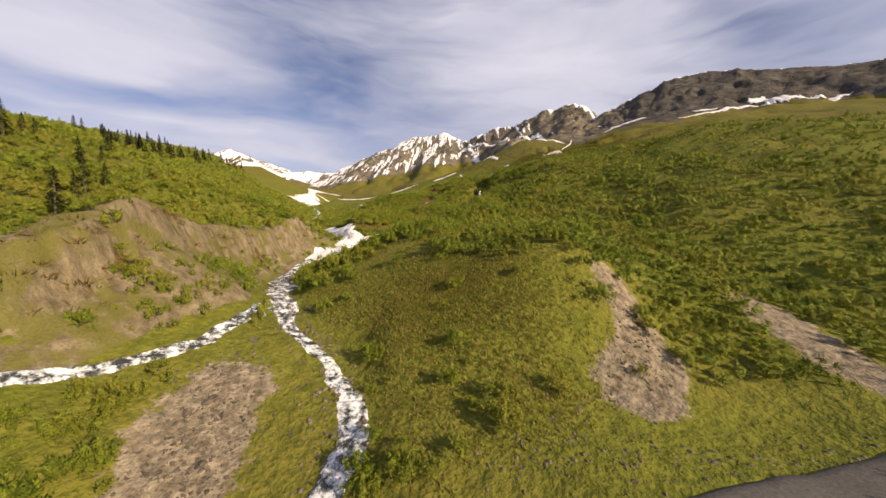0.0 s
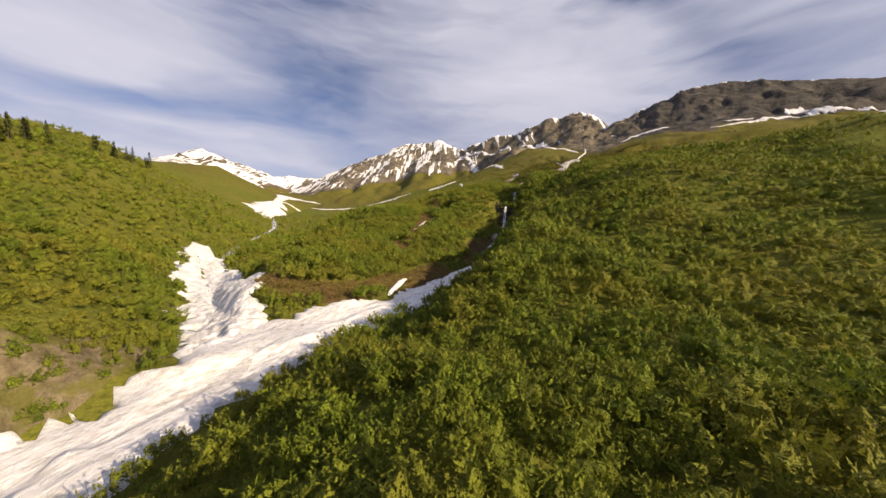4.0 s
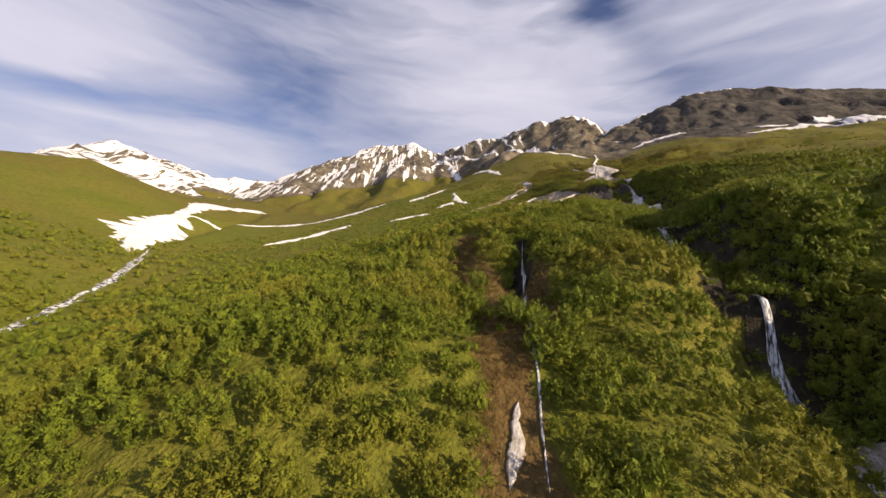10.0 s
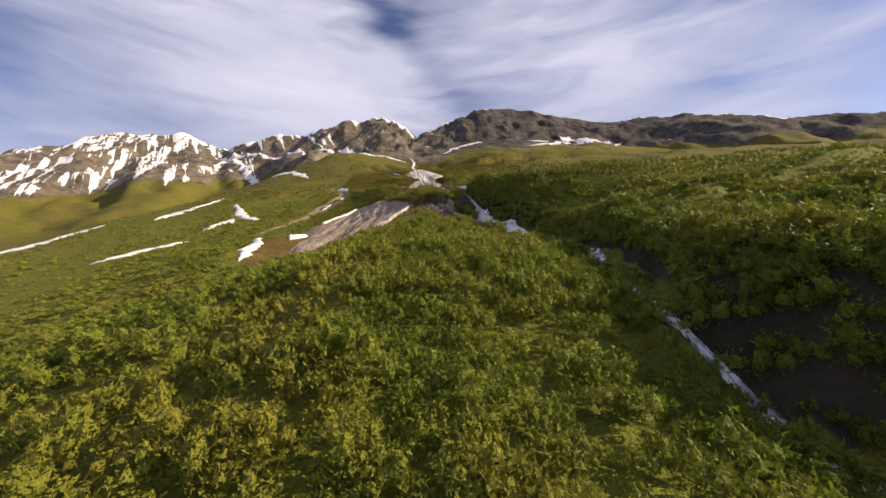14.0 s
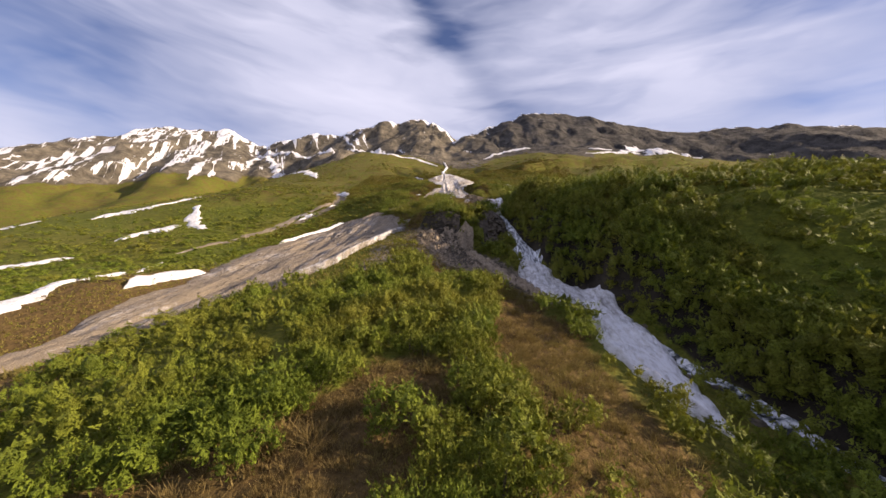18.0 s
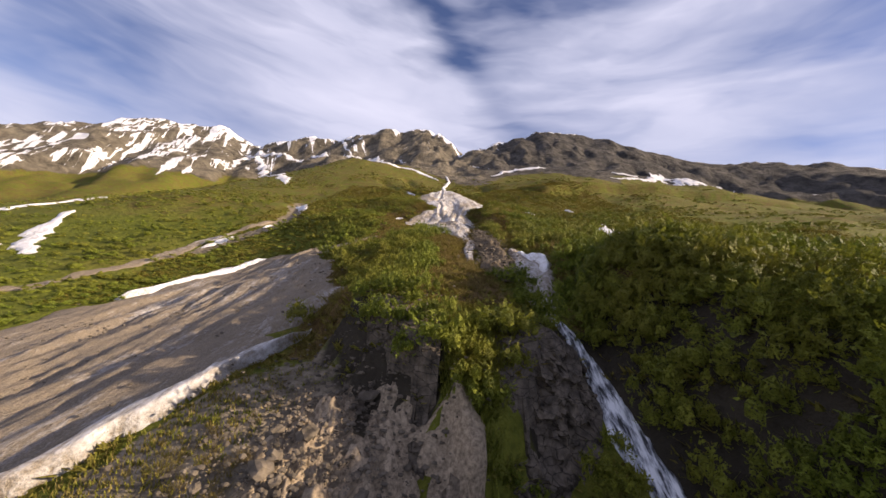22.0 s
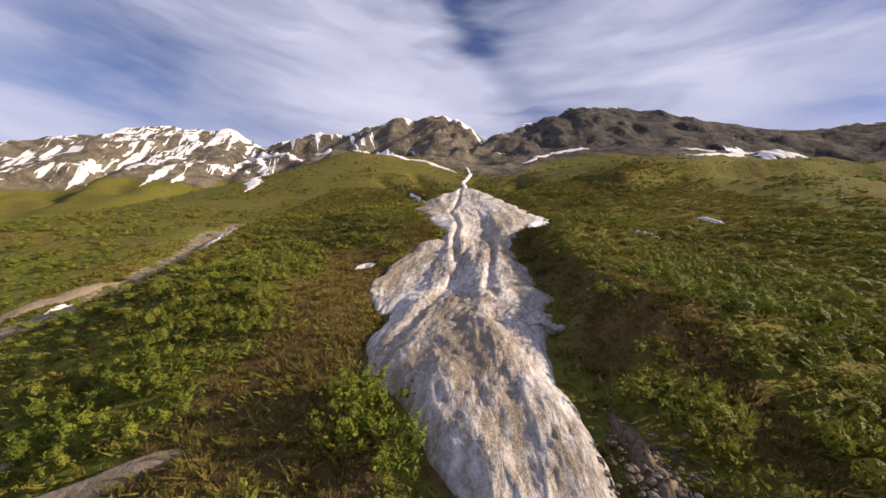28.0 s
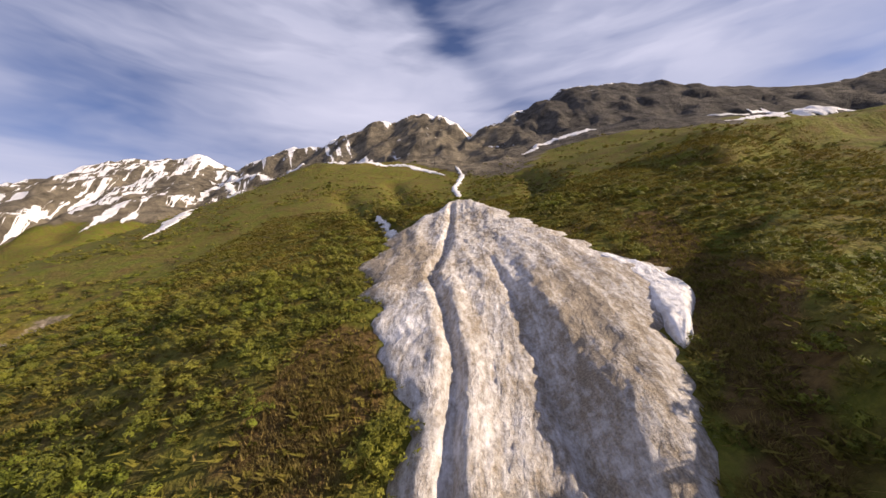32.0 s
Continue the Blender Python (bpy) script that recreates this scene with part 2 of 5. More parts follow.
def ground_look(t, b):
    def mask(name):
        return node(t, "ShaderNodeAttribute", attribute_name=name).outputs["Fac"]
    fine, mid, wide = noise_at(t, 1.3, 6), noise_at(t, 0.16, 5), noise_at(t, 0.018, 4)
    green = mixed(t, mid, (0.086, 0.104, 0.014), (0.170, 0.176, 0.026))
    green = mixed(t, ramp(t, wide, [(0.40, 0.0), (0.68, 0.6)]), green, (0.180, 0.148, 0.034))
    green = mixed(t, ramp(t, fine, [(0.3, 0.6), (0.58, 0.0)]), green, (0.045, 0.060, 0.010))
    green = mixed(t, ramp(t, noise_at(t, 0.33, 4, 0.6), [(0.36, 0.4), (0.50, 0.0)]), green, (0.044, 0.058, 0.010))
    brown = mixed(t, mid, (0.085, 0.052, 0.021), (0.17, 0.118, 0.042))
    brown = mixed(t, ramp(t, fine, [(0.35, 0.6), (0.62, 0.0)]), brown, (0.05, 0.032, 0.016))
    patch = maths(t, "ADD", mask("brown"), maths(t, "MULTIPLY", maths(t, "SUBTRACT", mid, 0.5), 0.9), True)
    land = mixed(t, ramp(t, patch, [(0.3, 0.0), (0.6, 1.0)]), green, brown)
    stone = noise_at(t, 0.55, 8, 0.65)
    gravel = mixed(t, ramp(t, stone, [(0.3, 0.0), (0.7, 1.0)]), (0.070, 0.057, 0.040), (0.31, 0.26, 0.19))
    gp = maths(t, "ADD", mask("gravel"), maths(t, "MULTIPLY", maths(t, "SUBTRACT", stone, 0.5), 1.5), True)
    land = mixed(t, ramp(t, gp, [(0.40, 0.0), (0.58, 1.0)]), land, gravel)
    crag = noise_at(t, 0.05, 10, 0.68, (1.0, 1.0, 0.5))
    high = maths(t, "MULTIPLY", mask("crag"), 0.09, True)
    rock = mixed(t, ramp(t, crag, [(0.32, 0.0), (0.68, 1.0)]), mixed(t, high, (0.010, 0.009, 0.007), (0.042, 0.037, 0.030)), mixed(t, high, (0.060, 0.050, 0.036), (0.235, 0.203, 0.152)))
    rock = mixed(t, maths(t, "MULTIPLY", mask("slate"), 0.85), rock, mixed(t, ramp(t, crag, [(0.32, 0.0), (0.68, 1.0)]), (0.016, 0.016, 0.018), (0.105, 0.098, 0.090)))
    rp = maths(t, "ADD", mask("rock"), maths(t, "MULTIPLY", maths(t, "SUBTRACT", crag, 0.5), 0.9), True)
    land = mixed(t, ramp(t, rp, [(0.42, 0.0), (0.58, 1.0)]), land, rock)
    turned = node(t, "ShaderNodeMapping", {0: node(t, "ShaderNodeNewGeometry").outputs["Position"], "Rotation": (0.0, 0.0, -0.55)}).outputs[0]
    gullies = node(t, "ShaderNodeMapping", {0: turned, "Scale": (1.0, 0.07, 0.0)}).outputs[0]
    drift = node(t, "ShaderNodeTexNoise", {"Vector": gullies, "Scale": 0.068, "Detail": 6.0, "Roughness": 0.58}).outputs["Fac"]
    sp = maths(t, "ADD", mask("snow"), maths(t, "MULTIPLY", maths(t, "SUBTRACT", drift, 0.5), 2.1), True)
    white = ramp(t, sp, [(0.49, 0.0), (0.53, 1.0)])
    land = mixed(t, white, land, (0.82, 0.82, 0.84))
    t.links.new(land, b.inputs["Base Color"])
    tuft = noise_at(t, 0.42, 5, 0.6)
    h = maths(t, "ADD", maths(t, "ADD", maths(t, "MULTIPLY", fine, 0.4), maths(t, "MULTIPLY", tuft, 1.6)), maths(t, "MULTIPLY", crag, mask("crag")))
    bump(t, b, h, 1.0, 0.8)


def leaf_look(dark, light, warm, fine=5.5, gap=0.44):
    def build(t, b):
        rnd = node(t, "ShaderNodeNewGeometry").outputs["Random Per Island"]
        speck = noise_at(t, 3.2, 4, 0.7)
        col = mixed(t, rnd, dark, light)
        col = mixed(t, ramp(t, noise_at(t, 0.05, 3), [(0.42, 0.0), (0.66, 0.75)]), col, warm)
        level = node(t, "ShaderNodeSeparateXYZ", {0: node(t, "ShaderNodeNewGeometry").outputs["Position"]}).outputs[2]
        late = maths(t, "MULTIPLY", maths(t, "SUBTRACT", level, 95.0), 0.009, True)
        late = maths(t, "MULTIPLY", late, ramp(t, noise_at(t, 0.085, 4, 0.6), [(0.36, 0.25), (0.62, 0.95)]))
        col = mixed(t, late, col, mixed(t, rnd, (0.105, 0.082, 0.022), (0.225, 0.178, 0.042)))
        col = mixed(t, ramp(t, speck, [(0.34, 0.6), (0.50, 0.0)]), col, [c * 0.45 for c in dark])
        t.links.new(col, b.inputs["Base Color"])
        bump(t, b, speck, 0.5, 0.9)
        out = t.nodes["Material Output"]
        glow = node(t, "ShaderNodeBsdfTranslucent", {0: col})
        lit = node(t, "ShaderNodeMixShader", {0: 0.22, 1: b.outputs[0], 2: glow.outputs[0]}).outputs[0]
        gaps = ramp(t, noise_at(t, fine, 1.0, 0.5), [(gap, 1.0), (gap + 0.03, 0.0)])
        t.links.new(node(t, "ShaderNodeMixShader", {0: gaps, 1: lit, 2: node(t, "ShaderNodeBsdfTransparent").outputs[0]}).outputs[0], out.inputs[0])
    return build


def snow_look(dirt, dark=(0.20, 0.165, 0.125)):
    """Old snow: furrows down the slope, dirt gathered in streaks, and coarse grit."""
    def build(t, b):
        streak = noise_at(t, 0.5, 8, 0.62, (1.0, 0.20, 0.5))
        fine = noise_at(t, 1.7, 7, 0.66, (1.0, 0.30, 0.6))
        spots = noise_at(t, 1.8, 6, 0.7)
        grit = noise_at(t, 6.0, 5, 0.7)
        broad = noise_at(t, 0.06, 4, 0.6, (1.0, 0.5, 0.7))
        col = ramp(t, fine, [(0.28, (0.48, 0.46, 0.44)), (0.56, (0.78, 0.78, 0.81))])
        d = maths(t, "ADD", maths(t, "MULTIPLY", streak, 0.38), maths(t, "ADD", maths(t, "MULTIPLY", spots, 0.30), maths(t, "ADD", maths(t, "MULTIPLY", fine, 0.32), maths(t, "MULTIPLY", maths(t, "SUBTRACT", broad, 0.5), 0.55))))
        amount = ramp(t, d, [(max(0.0, 0.30 + dirt * 0.17), 1.0), (0.42 + dirt * 0.34, 0.0)])
        soil = mixed(t, ramp(t, grit, [(0.34, 0.0), (0.66, 1.0)]), [c * 0.5 for c in dark], [min(0.5, c * 1.55) for c in dark])
        col = mixed(t, maths(t, "MULTIPLY", amount, min(0.95, 0.30 + dirt)), col, soil)
        t.links.new(col, b.inputs["Base Color"])
        bump(t, b, maths(t, "ADD", maths(t, "ADD", streak, maths(t, "MULTIPLY", fine, 0.6)), maths(t, "ADD", maths(t, "MULTIPLY", spots, 0.4), maths(t, "MULTIPLY", grit, 0.14))), 0.6, 0.9)
    return build


def rock_look(dark, light, size=0.5, cracks=0.0):
    def build(t, b):
        n = noise_at(t, size, 9, 0.65)
        col = mixed(t, ramp(t, n, [(0.3, 0.0), (0.7, 1.0)]), dark, light)
        rise = n
        if cracks:
            co = node(t, "ShaderNodeMapping", {0: node(t, "ShaderNodeNewGeometry").outputs["Position"], "Rotation": (0.5, 0.3, 0.4), "Scale": (0.8, 0.8, 2.2)}).outputs[0]
            bent = mixed(t, 0.35, co, node(t, "ShaderNodeTexNoise", {"Vector": co, "Scale": 1.1, "Detail": 3.0}).outputs["Color"], "ADD")
            gap = node(t, "ShaderNodeTexVoronoi", {"Vector": bent, "Scale": cracks}, feature="DISTANCE_TO_EDGE").outputs["Distance"]
            line = ramp(t, gap, [(0.0, 0.0), (0.035, 1.0)])
            col = mixed(t, line, [c * 0.8 for c in dark], col)
            rise = maths(t, "ADD", n, maths(t, "MULTIPLY", line, 0.35))
        t.links.new(col, b.inputs["Base Color"])
        bump(t, b, rise, 0.5 / size * 0.4, 0.8)
    return build


def bank_look(t, b):
    """Bare earth and weathered rock in vertical streaks, with olive growth in patches."""
    streak = noise_at(t, 0.5, 7, 0.62, (1.0, 1.0, 0.16))
    grit = noise_at(t, 2.4, 6, 0.65)
    col = mixed(t, ramp(t, streak, [(0.32, 0.0), (0.66, 1.0)]), (0.085, 0.066, 0.038), (0.235, 0.195, 0.125))
    col = mixed(t, ramp(t, grit, [(0.34, 0.55), (0.54, 0.0)]), col, (0.075, 0.058, 0.036))
    col = mixed(t, ramp(t, noise_at(t, 0.12, 5, 0.6), [(0.50, 0.0), (0.58, 0.85)]), col, mixed(t, grit, (0.070, 0.075, 0.016), (0.155, 0.140, 0.036)))
    t.links.new(col, b.inputs["Base Color"])
    bump(t, b, maths(t, "ADD", streak, maths(t, "MULTIPLY", grit, 0.4)), 0.7, 0.8)


def water_look(t, b):
    froth = noise_at(t, 0.55, 7, 0.72)
    t.links.new(ramp(t, froth, [(0.43, (0.030, 0.033, 0.032)), (0.49, (0.24, 0.26, 0.27)), (0.58, (0.80, 0.81, 0.83))]), b.inputs["Base Color"])
    bump(t, b, froth, 0.4, 0.9)


def fall_look(t, b):
    froth = noise_at(t, 1.3, 7, 0.66, (1.7, 0.32, 0.25))
    t.links.new(ramp(t, froth, [(0.40, (0.035, 0.036, 0.040)), (0.48, (0.36, 0.38, 0.42)), (0.58, (0.84, 0.86, 0.90))]), b.inputs["Base Color"])
    bump(t, b, froth, 0.4, 0.9)


GROUND = material("hillside", ground_look, 0.95, 0.1)
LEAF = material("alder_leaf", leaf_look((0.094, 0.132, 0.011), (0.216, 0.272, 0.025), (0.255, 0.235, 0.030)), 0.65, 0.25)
TWIG = material("brown_brush", leaf_look((0.150, 0.108, 0.044), (0.34, 0.250, 0.095), (0.25, 0.23, 0.055), 5.0, 0.1), 0.85, 0.1)
NEEDLE = material("spruce_needle", leaf_look((0.010, 0.018, 0.006), (0.035, 0.048, 0.014), (0.05, 0.055, 0.02)), 0.8, 0.1)
BARK = material("bark", rock_look((0.045, 0.035, 0.028), (0.16, 0.13, 0.10), 6.0))
SNOW = material("old_snow", snow_look(0.16), 0.6, 0.3)
SNOW_GREY = material("grey_snow", snow_look(0.82, (0.215, 0.176, 0.128)), 0.7, 0.2)
RUBBLE = material("rubble", rock_look((0.10, 0.076, 0.052), (0.44, 0.35, 0.245), 2.6))
# brown rubble again, with the bank's shade put into a darker colour
SHADED_RUBBLE = material("shaded_rubble", rock_look((0.026, 0.020, 0.014), (0.20, 0.155, 0.105), 2.6))
SNOW_FOAM = material("wet_snow", snow_look(0.45, (0.20, 0.18, 0.155)), 0.6, 0.25)
SNOW_DIRTY = material("debris_covered_snow", snow_look(1.40, (0.185, 0.145, 0.098)), 0.85, 0.15)
STONE = material("rock", rock_look((0.028, 0.024, 0.020), (0.20, 0.165, 0.125)))
WET_STONE = material("wet_rock", rock_look((0.008, 0.007, 0.006), (0.055, 0.046, 0.038)), 0.5, 0.4)
FALL = material("falling_water", fall_look, 0.4, 0.3)
CLIFF_STONE = material("cliff_rock", rock_look((0.030, 0.025, 0.020), (0.190, 0.155, 0.118), 0.9, 0.6), 0.85, 0.25)
PALE_CLIFF = material("pale_earth", bank_look, 0.92, 0.12)
WATER = material("white_water", water_look, 0.25, 0.5)
ROAD = material("road_gravel", rock_look((0.05, 0.047, 0.044), (0.12, 0.112, 0.105), 2.5))

# ---- the lie of the land: anchors along crests, streams and slopes (x, y, height) ----
STREAM = [(-720, 330, 118), (-470, 130, 80), (-330, -30, 55), (-223, -90, 38), (-120, -175, 25), (-40, -222, 14),
          (20, -250, 11), (59, -262, 10), (66, -300, 4), (88, -322, 1), (122, -338, -2), (150, -343, -6), (166, -352, -12), (178, -372, -17), (192, -420, -19)]
GORGE = [(52, -262, 12), (61, -230, 13), (62, -196, 16.5), (58, -154, 20.5), (48, -115, 31), (42, -90, 36.5), (38, -80, 38), (37, -70, 51),
         (33, -45, 57), (29, -31, 62), (25, -22, 72), (34, 5, 75), (44, 35, 78), (47, 62, 80), (38, 95, 87),
         (31, 119, 93), (27, 128, 97), (22, 150, 111), (20, 183, 122.5), (18, 200, 126), (12, 235, 134), (4, 262, 139), (-1, 300, 149), (-6, 345, 164), (-14, 400, 184), (-15, 440, 191), (-13, 520, 216), (-12, 640, 262), (-12, 828, 352)]
CREST_NEAR = [(142, -334, 2), (166, -327, 1), (152, -300, 17), (131, -280, 19), (118, -287, 19), (105, -262, 20), (137, -224, 22), (161, -222, 18), (157, -183, 29), (97, -201, 25), (190, -310, 10), (189, -290, 14)]
SHADE_SLOPE = [(74, -168, 32), (90, -129, 47), (101, -156, 35), (110, -68, 75), (62, -48, 68), (75, -59, 69), (66, -82, 57), (72, -105, 50), (188, -127, 50), (203, -160, 38), (85, -60, 71), (60, -40, 68), (75, 0, 86), (89, 20, 94), (70, 60, 93), (78, 185, 127), (84, 204, 134), (74, 240, 139), (85, 249, 142), (77, 282, 148), (74, 273, 143), (30, 186, 128), (63, 329, 160)]
MID_HILL = [(15, -218, 26), (22, -203, 28), (16, -177, 31), (40, -205, 20), (-14, -141, 40), (-34, -133, 48), (-22, -112, 52), (-1, -119, 43), (10, -126, 39), (31, -99, 44), (35, -135, 37), (5, -77, 59), (16, -100, 46), (31, -73, 53),
            (-12, -74, 57), (8, -65, 65), (-5, -40, 70), (-29, -60, 64), (-24, -50, 69), (-48, -13, 76), (-92, -8, 67), (-63, -142, 43), (-70, -146, 34), (-173, -130, 31)]
SPUR = [(0, -10, 78), (8, 15, 82), (-7, 56, 85), (9, 64, 87), (17, 49, 84), (33, 66, 82), (24, 98, 89), (-28, 72, 87), (-10, 95, 92), (6, 110, 95), (-6, 133, 103), (0, 138, 107.5), (11, 147, 111), (17, 145, 106), (11, 156, 117),
        (5, 175, 121), (10, 193, 123), (-7, 207, 128), (-12, 180, 116), (11, 215, 128), (-29, 136, 102), (-26, 195, 118), (-40, 165, 104)]
LEFT_SLOPE = [(-92, 78, 88), (-162, 69, 68), (-84, 84, 79), (-89, 117, 94), (-133, 173, 95), (-69, 231, 115), (-81, 223, 110), (-78, 126, 88), (-110, 255, 124), (-130, 301, 146), (-181, 307, 153), (-167, 277, 137), (-48, 269, 144), (-40, 270, 143),
              (-118, 351, 156), (-166, 413, 183), (-235, 303, 142), (-322, 276, 127), (-468, 283, 95), (-109, 483, 216), (-68, 400, 181), (-46, 403, 183), (-58, 305, 147), (-44, 311, 153), (-43, 320, 160)]
SNOW_BASIN = [(-13, 296, 149), (-26, 304, 153), (-26, 320, 159), (-19, 306, 155), (-29, 292, 143), (-12, 284, 142), (10, 289, 145), (19, 289, 147), (12, 310, 155), (17, 303, 156), (19, 344, 163), (42, 350, 167), (54, 325, 156), (58, 378, 180), (97, 460, 218), (-12, 337, 162)]
FAR_BANK = [(2, -268, 31), (37, -293, 29), (56, -328, 27), (96, -360, 22), (22, -237, 22), (-131, -208, 60), (-90, -226, 40), (-20, -365, 66), (-150, -300, 90), (-250, -215, 108), (-357, -70, 72), (-580, 0, 158), (60, -390, 40), (100, -420, 25), (-60, -480, 80)]
ROAD_FLAT = [(160, -343, -6), (196, -318, -8), (208, -291, -4), (235, -300, -9), (255, -260, -6), (215, -360, -15), (280, -330, -12), (330, -220, 14), (250, -200, 22), (320, -420, -14), (200, -520, -20), (500, -500, -18), (600, -100, 80), (420, -60, 80)]
GORGE_RIM = [(77, -43, 82), (55, -40, 79), (50, -27, 80), (83, -22, 87), (115, -89, 70), (165, -90, 68), (220, 82, 114), (113, 50, 102), (77, -91, 49), (69, -88, 50), (82, -77, 61), (36, -52, 65), (36, -43, 69), (26, -61, 63), (15, -71, 63.5), (11, -47, 68),
             (59, 93, 91), (62, 86, 89), (40, 150, 118.5), (46, 132, 115.5), (58, 115, 113.5), (72, 102, 112), (86, 90, 109), (98, 72, 105), (73, 158, 122), (85, 59, 98), (13, 250, 140), (-26, 302, 156), (-105, 339, 157), (-64, 237, 120)]
BEHIND = [(0, 1500, 240), (-1200, 1700, 250), (800, 1300, 220), (-1900, 500, 220), (-1800, -300, 200), (1300, 400, 200), (1300, -400, 60), (-700, -700, 140), (600, -1000, -20), (-300, -1100, 60)]
# crest lines of the far peaks
SNOW_RANGE = [(-1650, 60, 330), (-1480, 190, 350), (-1387, 271, 362), (-1399, 392, 338), (-1330, 545, 284), (-1227, 697, 300), (-1150, 770, 335), (-1290, 945, 368), (-1157, 1047, 424), (-1070, 1079, 490), (-1009, 1100, 518), (-953, 1130, 516), (-862, 1175, 540), (-731, 1109, 459), (-640, 1060, 426)]
MID_PEAK = [(-640, 1060, 426), (-554, 1042, 452), (-450, 1018, 454), (-370, 1000, 444), (-299, 998, 466), (-211, 994, 481), (-160, 992, 484), (-114, 991, 491), (-60, 944, 430), (-25, 905, 386), (-12, 880, 366)]
DARK_DOME = [(-12, 880, 364), (77, 941, 440), (144, 969, 472), (215, 998, 498), (281, 1023, 514), (336, 1012, 499), (412, 995, 470), (481, 985, 454), (582, 960, 433), (659, 930, 422), (728, 890, 414), (788, 850, 402), (860, 800, 380), (960, 720, 339), (1150, 560, 279)]
LEFT_CREST = [(-330, -185, 112), (-420, -150, 117), (-590, -130, 126), (-771, -48, 166), (-1000, 60, 230), (-1318, 181, 320)]
# invented ridge out of view, added as a sun blocker, since lowered below the rays
UNSEEN_RIDGE = [(700, -420, 60), (700, -320, 80), (700, -205, 120), (700, -90, 150), (700, 60, 180), (720, 200, 210)]
FAR_FOOT = [(-900, 450, 165), (-620, 500, 135), (-700, 800, 215), (-400, 600, 195), (-177, 591, 268), (-110, 620, 270), (-110, 740, 300), (-12, 720, 300), (99, 636, 273), (200, 560, 250), (330, 560, 238), (300, 400, 190), (420, 380, 180), (200, 330, 168), (155, 359, 170), (220, 200, 135), (350, 150, 124), (200, 20, 103), (300, -40, 86), (150, -60, 77), (300, 760, 330), (480, 560, 230)]


# steps in the ground, higher to the left of the line: line, rise, reach, share of the rise below the line, softness
STEPS = [([(70, 392, 0), (86, 402, 0), (104, 420, 0), (150, 436, 0), (240, 444, 0), (350, 458, 0)], 9.0, 30.0, 0.3, 5.0), ([(60, 20, 0), (90, 34, 0), (130, 40, 0), (190, 60, 0)], 6.0, 18.0, 0.4, 4.0), ([(23, 160, 0), (18, 151, 0), (9, 139, 0), (3, 146, 0), (-8, 156, 0), (-18, 172, 0)], -6.0, 9.0, 0.5, 1.2), ([(26, -62, 0), (36, -73, 0), (48, -66, 0)], 8.0, 12.0, 0.5, 2.0),
         ([(31, 178, 0), (31, 150, 0), (34, 130, 0), (42, 100, 0), (52, 60, 0), (48, 30, 0), (40, 0, 0), (34, -25, 0), (42, -50, 0), (46, -68, 0)], 7.5, 26.0, 0.1, 5.0),
         ([(128, -388, 0), (112, -372, 0), (92, -352, 0), (70, -326, 0), (52, -296, 0), (44, -278, 0)], 9.0, 11.0, 0.0, 4.0),
         ([(-14, -62, 0), (-8, -78, 0), (4, -72, 0)], 6.0, 9.0, 0.5, 1.2), ([(52, 356, 0), (30, 332, 0), (20, 310, 0), (15, 298, 0), (16, 280, 0), (16, 262, 0), (16, 240, 0)], 5.0, 22.0, 0.0, 2.5),
         ([(46, -76, 0), (52, -90, 0), (56, -110, 0), (62, -135, 0), (78, -165, 0), (87, -200, 0), (92, -240, 0)], 4.0, 28.0, 0.0, 5.0)]


# ravines: line, depth, width
RAVINES = [([(-20, -44, 0), (-16, -55, 0), (-14.5, -64, 0), (-11, -72, 0), (-6, -84, 0), (-2, -96, 0)], 5.5, 3.6), ([(-34, -44, 0), (-33, -58, 0), (-32, -67, 0), (-28, -76, 0), (-20, -90, 0), (-8, -106, 0)], 4.0, 5.0),
           ([(-96, 480, 0), (-66, 432, 0), (-38, 388, 0), (-30, 366, 0)], 4.5, 5.0), ([(-76, 530, 0), (-54, 472, 0), (-34, 425, 0)], 5.0, 6.0), ([(-123, 356, 0), (-104, 318, 0), (-94, 290, 0), (-92, 268, 0)], 3.5, 6.0),
           ([(20, 520, 0), (26, 470, 0), (22, 430, 0), (6, 395, 0)], 6.0, 7.0), ([(-46, 10, 0), (-38, -12, 0), (-36, -34, 0)], 2.5, 4.0), ([(84, 60, 0), (70, 40, 0), (56, 22, 0)], 4.0, 6.0), ([(120, -20, 0), (100, -50, 0), (88, -86, 0)], 4.0, 7.0)]


def lattice(ix, iy, seed):
    h = (ix.astype(np.int64) * 374761393 + iy.astype(np.int64) * 668265263 + seed * 974634777) & 0x7FFFFFFF
    h = ((h ^ (h >> 13)) * 1274126177) & 0x7FFFFFFF
    return ((h ^ (h >> 16)) & 0xFFFF) / 65535.0 * 2 - 1


def waves(x, y, size, octaves=4, seed=1, fall=0.5):
    """Smooth noise of the given size in metres, about -1 to 1."""
    total, amp = np.zeros(np.shape(x)), 1.0
    for k in range(octaves):
        u, v = np.asarray(x) / size * 2 ** k + 17.3 * k, np.asarray(y) / size * 2 ** k - 9.1 * k
        i, j = np.floor(u), np.floor(v)
        a, b = u - i, v - j
        a, b = a * a * (3 - 2 * a), b * b * (3 - 2 * b)
        n = (lattice(i, j, seed + k) * (1 - a) + lattice(i + 1, j, seed + k) * a) * (1 - b) + (lattice(i, j + 1, seed + k) * (1 - a) + lattice(i + 1, j + 1, seed + k) * a) * b
        total, amp = total + n * amp, amp * fall
    return total


